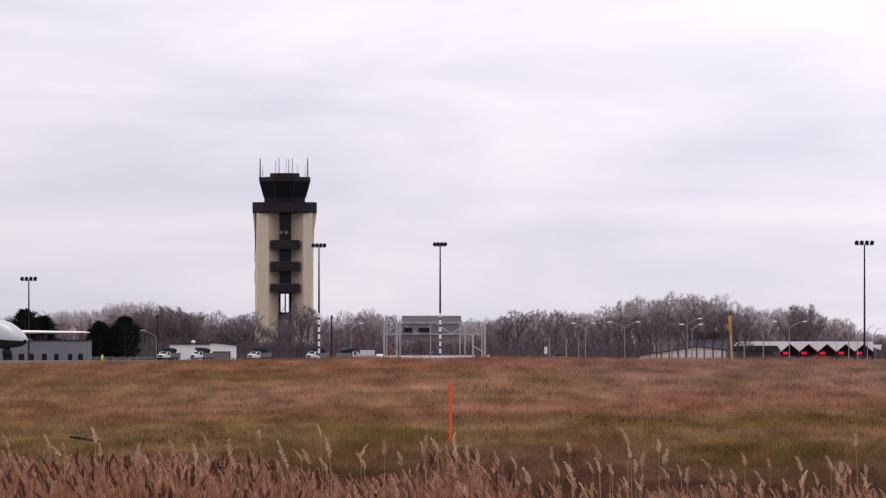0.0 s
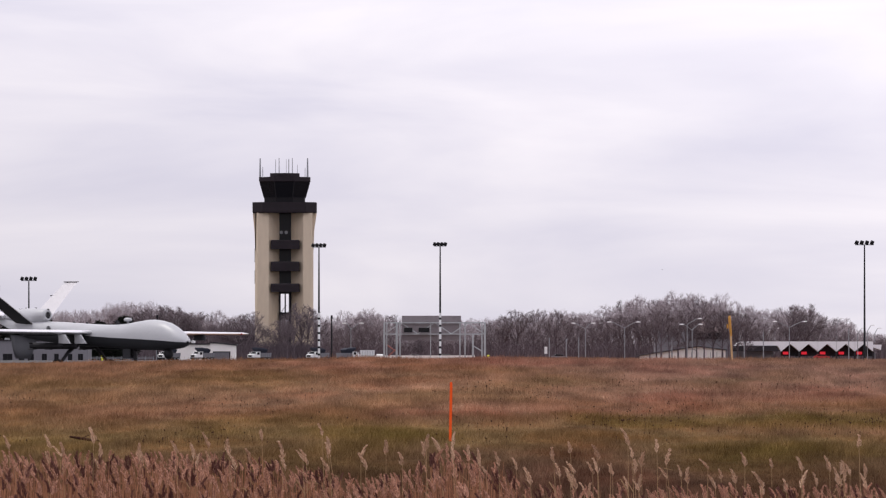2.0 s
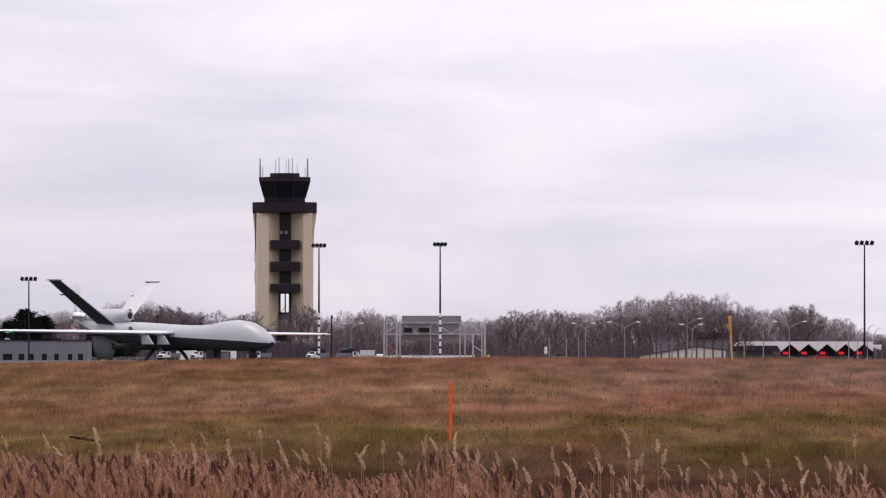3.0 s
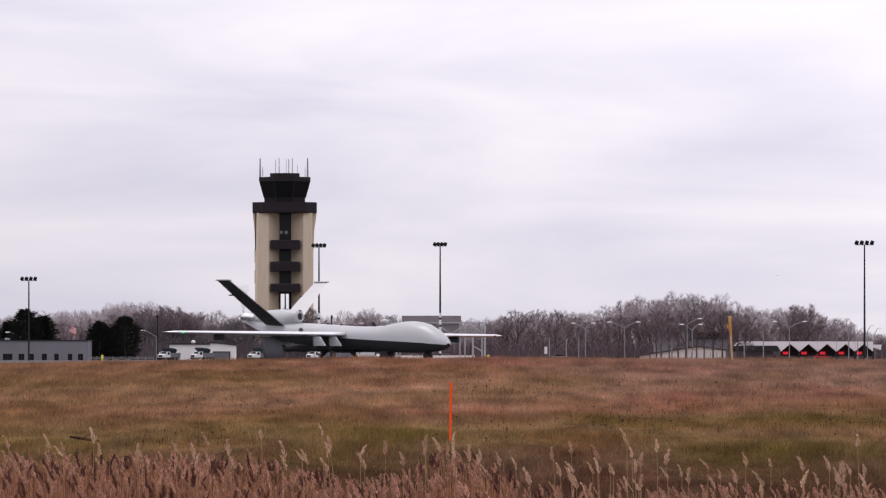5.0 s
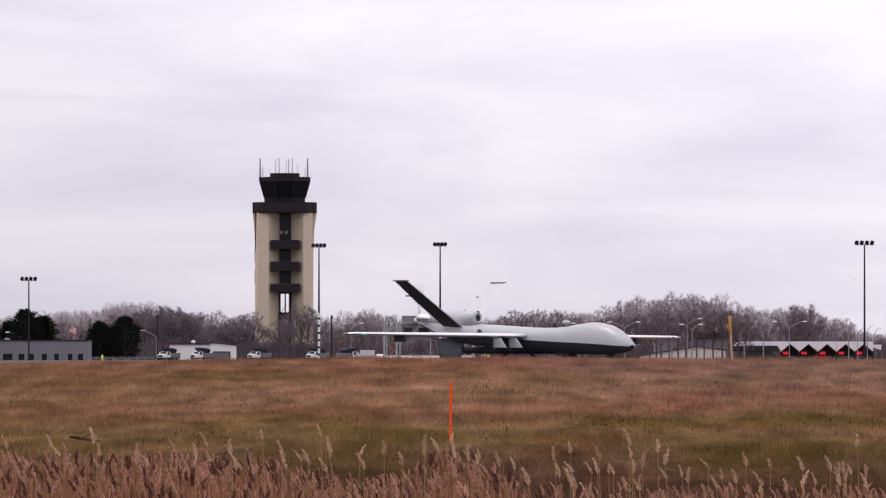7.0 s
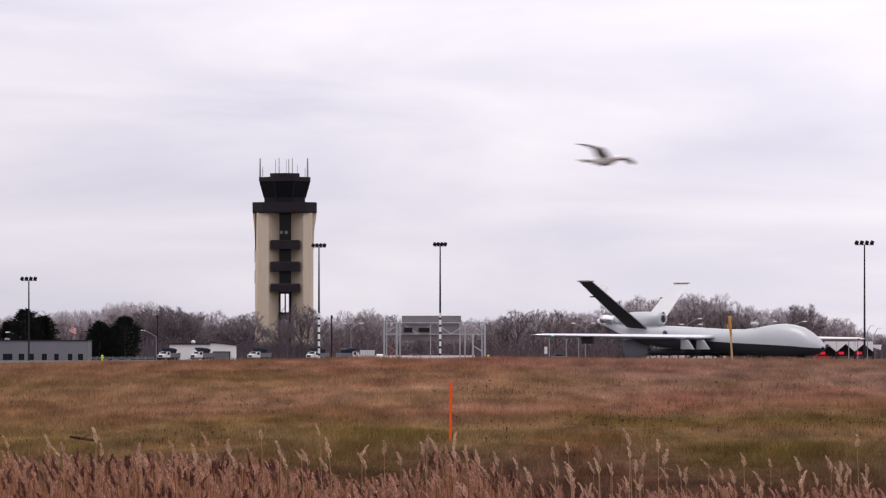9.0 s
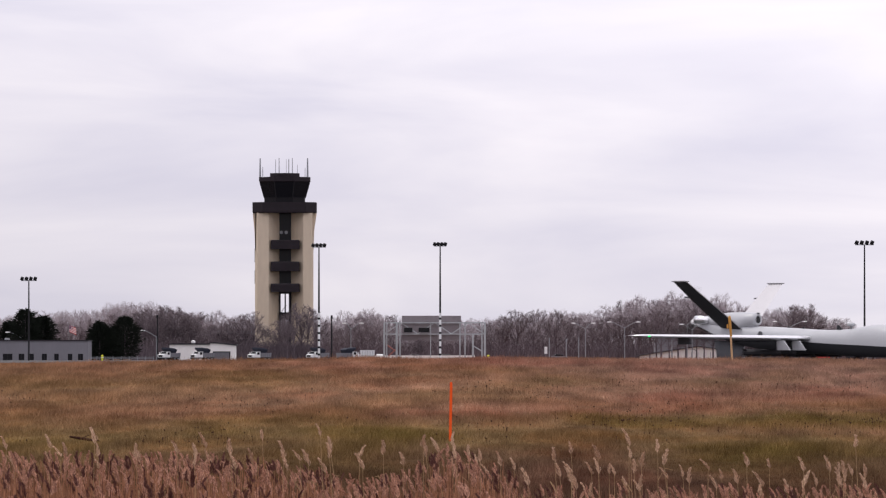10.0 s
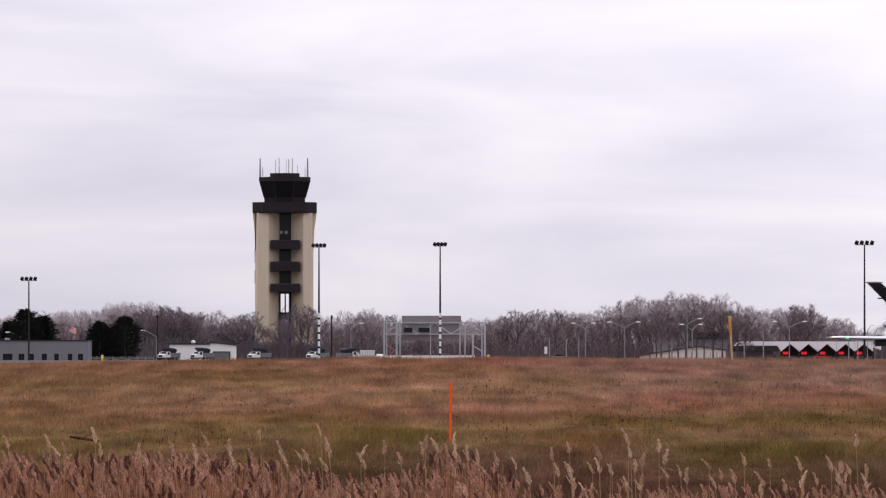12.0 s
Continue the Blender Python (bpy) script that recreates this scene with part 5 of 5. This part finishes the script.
# ---- grass ----
def grass():
    """Fine upright tufts; the blades of one tuft share its height."""
    rng = random.Random(3)
    gen = np.random.default_rng(3)
    tufts = []
    for k in range(30000):
        y = 136 + (274 - 136) * rng.random() ** 0.85
        x = rng.uniform(-1, 1) * (0.0553 * y + 1.2)
        tall = 0.05 + 0.10 * max(0.0, 0.5 + noise.noise((x * 0.3, y * 0.12, 5.0)))
        if rng.random() < 0.05:
            tall *= 1.5
        tufts.append((x, y, ground_z(x, y), tall))
    per = 14
    t = np.repeat(np.array(tufts), per, axis=0)
    n = len(t)
    bx, by = t[:, 0] + gen.normal(0, 0.14, n), t[:, 1] + gen.normal(0, 0.22, n)
    h = t[:, 3] * gen.uniform(0.5, 1.3, n)
    lean, w = gen.normal(0.05, 0.5, n) * h, gen.uniform(0.004, 0.010, n)
    turn = gen.uniform(-0.4, 0.4, n)
    dx, dy = w * np.cos(turn), w * np.sin(turn)
    co = np.empty((n, 3, 3))
    co[:, 0] = np.stack([bx - dx, by - dy, t[:, 2] - 0.03], 1)
    co[:, 1] = np.stack([bx + dx, by + dy, t[:, 2] - 0.03], 1)
    co[:, 2] = np.stack([bx + lean, by + gen.normal(0, 0.4, n) * h, t[:, 2] + h], 1)
    me = bpy.data.meshes.new("field_grass")
    me.vertices.add(3 * n)
    me.vertices.foreach_set("co", co.ravel())
    me.loops.add(3 * n)
    me.loops.foreach_set("vertex_index", np.arange(3 * n))
    me.polygons.add(n)
    me.polygons.foreach_set("loop_start", np.arange(0, 3 * n, 3))
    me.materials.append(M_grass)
    me.update(calc_edges=True)
    tagged(new("field_grass", me), "rough dry rust, straw and olive autumn grass", "grass", kind="stuff")
    g = Geo()
    for k in range(1600):
        y = 174 + 60 * rng.random() ** 1.15
        x = rng.uniform(-1, 1) * (0.0553 * y + 1)
        if noise.noise((x * 0.3, y * 0.06, 9.0)) < rng.uniform(-0.1, 0.35) - 0.012 * x:
            continue
        z = ground_z(x, y)
        h = rng.uniform(0.08, 0.24)
        a = rng.gauss(0, 0.03)
        g.tube([(x, y, z), (x + a, y, z + h)], 0.0025, 3, False)
        r = rng.uniform(0.008, 0.022)
        g.tube([(x + a, y, z + h - r), (x + a, y, z + h), (x + a, y, z + h + r)], [r * 0.4, r, r * 0.3], 5)
    single("dead_weeds", g, M_weed, "dark brown dead weed stalks with round seed heads", "weeds", kind="stuff")


grass()


# ---- reeds ----
def reed_geo(stalk, plume, rng, x, y, h, lean, head):
    """One reed, its foot at (x, y, 0), h metres tall, with a drooping plume."""
    dy = rng.gauss(0, 0.04) * h
    h -= head * 0.75
    pts = [Vector((x + lean * h * f * f, y + dy * f * f, h * f)) for f in (0, 0.35, 0.7, 1.0)]
    stalk.tube(pts, [0.007, 0.006, 0.005, 0.003], 3, False)
    for k in range(rng.randint(1, 3)):
        f = rng.uniform(0.35, 0.85)
        p = pts[1].lerp(pts[3], (f - 0.35) / 0.65)
        s = rng.choice((-1, 1))
        ln = rng.uniform(0.12, 0.32)
        m = p + Vector((s * ln * 0.35, rng.gauss(0, 0.05), ln * 0.6))
        e = m + Vector((s * ln * 0.5, 0, -ln * rng.uniform(-0.1, 0.5)))
        stalk.add([p + Vector((0, 0, -0.012)), p + Vector((0, 0, 0.012)), m + Vector((0.005, 0, 0.005)), m - Vector((0.005, 0, 0.005)), e], [(0, 3, 2, 1), (3, 4, 2)])
    if head <= 0:
        return
    side = rng.choice((-1, -1, -1, 1))
    d = (pts[3] - pts[2]).normalized()
    d = (d + Vector((rng.gauss(-0.08, 0.17), rng.gauss(0, 0.15), 0))).normalized()
    tip = pts[3] + d * head * 0.75
    w = head * rng.uniform(0.15, 0.21)
    n = int(96 * head / 0.25)
    for k in range(n):
        f = rng.random() ** 0.9 * 0.94
        c = tip - d * head * (1 - f) + Vector((side * head * 0.2 * f * f, 0, -head * 0.06 * f * f))
        a = rng.uniform(0, 2 * math.pi)
        out = Vector((math.cos(a), math.sin(a), 0))
        ln = head * rng.uniform(0.3, 0.5) * (1 - 0.7 * f)
        m = c + d * ln * 0.5 + out * w * rng.uniform(0.1, 0.95) * (1 - 0.7 * f)
        e = m + d * ln * rng.uniform(0.25, 0.55) + out * w * 0.12 + Vector((side * w * rng.uniform(0.0, 0.35), 0, -0.1 * ln * rng.random()))
        u = Vector((rng.uniform(0.003, 0.006), rng.uniform(-0.005, 0.005), 0))
        plume.add([c, m + u, e, m - u], [(0, 1, 2, 3)])


REED_FOOT = -2.72
CLUMPS, REEDS = [], []


def reeds():
    rng = random.Random(12)

    def cover(q):
        """Mean height of the reed bed, q metres across at 110 m."""
        left = 2.35 * step(-1.6, -3.4, q) + 2.18 * (1 - step(-1.6, -3.4, q))
        hump = 0.30 * math.exp(-((q - 0.1) / 0.42) ** 2)
        return left + hump - 0.28 * step(0.5, 1.5, q) - 0.12 * step(-2.2, -1.2, q) * step(0.2, -0.6, q)

    for row, (y0, y1) in enumerate(((90, 99), (99, 108), (108, 118))):
        for i in range(16):
            cx = (-6.6 + 13.2 * (i + 0.5) / 16) * (y0 + y1) / 2 / 110
            cy = (y0 + y1) / 2
            q0 = cx * 110 / cy
            dense = 62 if q0 < -1.6 else (46 if q0 < 0.6 else 36)
            litter = 110 if q0 < -1.6 else (85 if q0 < 0.6 else 70)
            st, pl, dk, br = Geo(), Geo(), Geo(), Geo()
            for k in range(dense):
                x, y = rng.uniform(-0.5, 0.5) * 0.95, rng.uniform(-4.5, 4.5)
                q = (cx + x) * 110 / (cy + y)
                # a little lower towards the back
                h = cover(q) + (cy + y - 104) * (-0.013 if cy + y > 100 else 0.03) + 0.12 - abs(rng.gauss(0, 0.24 if q < 0.6 else 0.3))
                bare = rng.random()
                dark = rng.random() < 0.3
                reed_geo(st, dk if dark else pl, rng, x, y, h - (0.25 if bare < 0.3 else 0), rng.gauss(0.01, 0.025), rng.uniform(0.14, 0.23) if bare > (0.4 if q < -1.2 else 0.3) else 0)
            for k in range(litter):
                reed_geo(br if rng.random() < 0.4 else st, pl, rng, rng.uniform(-0.5, 0.5), rng.uniform(-4.5, 4.5), cover(q0) - rng.uniform(0.12, 0.75), rng.gauss(0.01, 0.04), 0)
            ob = thing("reed_clump", "dense clump of dry tan reeds with feathery plumes", "reeds", "reed bed", kind="stuff", m=pose(cx, cy, REED_FOOT))
            part("stalks", st, M_reed, ob)
            part("dark_stalks", br, M_reed_dark, ob)
            part("plumes", pl, M_plume, ob)
            if dk.v:
                part("dark_plumes", dk, M_plume_dark, ob)
            CLUMPS.append((ob, (cx, cy, REED_FOOT), rng.uniform(0, 6.28)))
    # tall reeds that stand out singly: metres across at 110 m, and height of the top
    tall = [(-4.80, 0.00), (-5.42, -0.10), (-3.16, -0.07), (-2.41, -0.03), (-2.82, -0.16), (-2.20, -0.18), (-1.60, 0.05), (-1.82, -0.30), (-1.35, -0.13), (-0.80, -0.18), (-0.23, -0.10),
            (0.17, -0.07), (0.08, -0.14), (0.30, -0.22), (-0.10, -0.2), (0.52, -0.30), (0.80, -0.32), (1.60, -0.26), (1.83, -0.2), (2.17, -0.24), (2.55, -0.02), (2.62, -0.27), (2.75, -0.34), (2.95, -0.16),
            (3.2, -0.3), (3.62, -0.42), (4.15, -0.34), (4.5, -0.42), (4.9, -0.4), (5.32, -0.38), (5.73, -0.1), (5.86, -0.5), (1.05, -0.42), (1.3, -0.55), (3.4, -0.55), (3.85, -0.58), (4.35, -0.6),
            (-4.1, -0.22), (-3.6, -0.18), (-5.9, -0.12), (-5.15, -0.2), (-2.6, -0.28), (-1.05, -0.35), (-0.55, -0.34), (2.35, -0.5), (5.1, -0.58), (5.5, -0.62), (1.7, -0.5), (0.65, -0.5), (-1.5, -0.42)]
    for k in range(26):
        tall.append((rng.uniform(0.9, 5.95), rng.uniform(-0.78, -0.42)))
    for k in range(16):
        tall.append((rng.uniform(-5.9, 0.6), rng.uniform(-0.4, -0.2)))
    for q, top in tall:
        y = rng.uniform(100, 116)
        x = q * y / 110
        ztop = 1.01 - (1.01 - top) * y / 110
        ob = thing("reed", "single tall dry reed with a pale feathery plume", "reed", "tall reeds above the bed", m=pose(x, y, REED_FOOT))
        st, pl = Geo(), Geo()
        reed_geo(st, pl, rng, 0, 0, ztop - REED_FOOT, rng.gauss(-0.02, 0.022), rng.uniform(0.17, 0.26))
        part("stalk", st, M_reed_pale, ob)
        part("plume", pl, M_plume_pale, ob)
        REEDS.append((ob, (x, y, REED_FOOT), rng.uniform(0, 6.28)))


reeds()


# ---- gulls ----
def gull(label, span):
    """A gull 0.55 m long that looks along +x; its wings and their outer halves are parts that flap."""
    ob = thing("gull", label, "gull", "gulls in flight")
    g = Geo()
    g.loft([[(x, r * math.cos(a), z + r * 0.9 * math.sin(a)) for a in [2 * math.pi * k / 10 for k in range(10)]]
            for x, z, r in ((0.26, 0.02, 0.01), (0.235, 0.025, 0.03), (0.19, 0.03, 0.04), (0.14, 0.015, 0.043), (0.07, 0, 0.062), (-0.02, -0.005, 0.066), (-0.12, 0.0, 0.05), (-0.2, 0.01, 0.027))])
    part("body", g, M_feather, ob, "white body and head", True)
    g = Geo()
    g.loft([[(-0.17, -0.03, 0.02), (-0.17, 0.03, 0.02), (-0.17, 0.03, 0.005), (-0.17, -0.03, 0.005)], [(-0.33, -0.09, 0.018), (-0.33, 0.09, 0.018), (-0.33, 0.09, 0.01), (-0.33, -0.09, 0.01)]])
    part("tail", g, M_feather, ob, "white fan tail")
    g = Geo()
    g.tube([(0.25, 0, 0.018), (0.3, 0, 0.008)], [0.011, 0.004], 6)
    part("beak", g, M_yellow, ob, "yellow beak")
    wings = []
    inner, outer = span * 0.22, span * 0.28

    def vane(stations):
        v = Geo()
        return v.loft([[(x0, y, 0.012 * c), (x0 - c * 0.35, y, 0.07 * c + 0.004), (x0 - c, y, 0.0), (x0 - c * 0.4, y, -0.01)] for y, x0, c in stations])
    for s in (-1, 1):
        w = part("wing", vane([(0, 0.11, 0.19), (s * inner * 0.5, 0.135, 0.175), (s * inner, 0.155, 0.155)]), M_feather_grey if label.startswith("grey") else M_feather_pale, ob, "inner half of the wing", True, pose(0.0, s * 0.05, 0.03))
        o = part("outer_wing", vane([(0, 0.155, 0.155), (s * outer * 0.45, 0.12, 0.125), (s * outer * 0.68, 0.075, 0.1)]), M_feather_grey if label.startswith("grey") else M_feather_pale, w, "", True, pose(0, s * inner, 0))
        t = vane([(s * outer * 0.68, 0.077, 0.102), (s * outer * 0.88, 0.02, 0.06), (s * outer, -0.03, 0.02)])
        # the dark tip moves with the outer wing: it is joined to it as a second material
        me = o.data
        me.materials.append(M_feather_dark)
        bm = bmesh.new()
        bm.from_mesh(me)
        vs = [bm.verts.new(p) for p in t.v]
        for f in t.f:
            nf = bm.faces.new([vs[i] for i in f])
            nf.material_index = 1
        bm.to_mesh(me)
        bm.free()
        wings.append((w, o, s, inner))
    return ob, wings


GULL_A = gull("grey-winged gull flapping low over the field", 1.08)
GULL_B = gull("white gull with dark wingtips gliding down over the reeds", 1.14)
GULL_C = gull("pale far gull crossing above the trees", 1.25)


# ---- what moves ----
# the descending gull: seconds, across, height, bank and pitch
GULL_B_ROWS = [(10.3, 4.42, 2.51, -3, 5), (10.4, 4.13, 2.3, -4, 8), (10.5, 3.69, 1.97, -5, 10), (10.6, 3.34, 1.57, -6, 12), (10.7, 2.95, 1.17, -6, 12), (10.8, 2.49, 0.8, -6, 10), (10.9, 2.16, 0.5, -17, 12), (11.0, 1.92, 0.22, -26, 10), (11.1, 1.63, -0.06, -18, 8), (11.2, 1.25, -0.28, -8, 6), (11.4, 0.55, -0.57, 0, 0), (12.0, -3.45, -0.72, 0, 0)]

def flap(wings, times, angle):
    """Wing beats: angle(t) gives the lift of the inner wing and of its outer half, in degrees."""
    for w, o, s, inner in wings:
        walk(w, [(t, pose(0.0, s * 0.05, 0.03, s * angle(t)[0], 0, 0)) for t in times])
        walk(o, [(t, pose(0, s * inner, 0, s * angle(t)[1], 0, -s * 8)) for t in times])


def motions():
    walk(AIRCRAFT, [(k * 0.25, aircraft_pose(k * 0.25)) for k in range(49)])
    for wheel, (x, y, r), radius in WHEELS:
        rate = math.degrees(4.62 / radius)
        walk(wheel, [(k / 15, pose(x, y, r, 0, rate * k / 15, 0)) for k in range(181)])
    walk(PROP, [(k / 30, pose(-4.82, 0, 2.29, 72.0 * k, 0, 0)) for k in range(361)])
    # the wind in the reeds
    for group, amp in ((CLUMPS, 0.32), (REEDS, 0.6)):
        for ob, (x, y, z), ph in group:
            walk(ob, [(k * 0.5, pose(x, y, z, 0.2 * amp * math.sin(1.3 * k * 0.5 + ph), amp * (0.6 * math.sin(2.1 * k * 0.5 + ph + 0.15 * x) + 0.5 * math.sin(3.7 * k * 0.5 + 2 * ph)), 0)) for k in range(25)])
    # gulls
    ob, wings = GULL_A
    A = 95.0

    def path_a(t):
        u = t - 9.1
        return pose(2.67 + 7.48 * u, A - 4.2 * u, 3.33 + 0.43 * u, -11, -2, -35)
    walk(ob, [(0.0, path_a(0.0)), (4.0, path_a(4.0)), (8.0, path_a(8.0)), (8.8, path_a(8.8)), (9.1, path_a(9.1)), (9.5, path_a(9.5)), (12.0, path_a(12.0))])
    beat = [k * 0.1 for k in range(121)]
    flap(wings, beat, lambda t: (5 + 10 * math.cos(2 * math.pi * (t - 9.09)), -32 + 40 * math.cos(2 * math.pi * (t - 8.82))))
    ob, wings = GULL_B
    rows = [(0.0, pose(78, 140, 14, 0, 0, 252)), (5.0, pose(40, 110, 8, 0, 0, 252)), (9.0, pose(13.5, 88, 4.6, 0, 0, 252)), (9.8, pose(7.4, 82, 3.4, 0, 2, 252))]
    for t, x, z, roll, pitch in GULL_B_ROWS:
        rows.append((t, pose(x, 78 - (t - 10.3) * 4, z, roll, pitch, 252)))
    walk(ob, rows)
    flap(wings, beat, lambda t: (10 + 9 * math.sin(2 * math.pi * (t - 10.35) / 0.6), -18 + 12 * math.sin(2 * math.pi * (t - 10.5) / 0.6)))
    ob, wings = GULL_C
    walk(ob, [(t, pose(88.1 + 9.6 * (t - 5.5), 2000, 19.85 - 0.5 * (t - 5.5), 0, 0, -20)) for t in (0.0, 4.0, 8.0, 12.0)])
    flap(wings, beat, lambda t: (8 + 22 * math.sin(2 * math.pi * t / 0.5), -6 + 18 * math.sin(2 * math.pi * t / 0.5 - 1)))


motions()
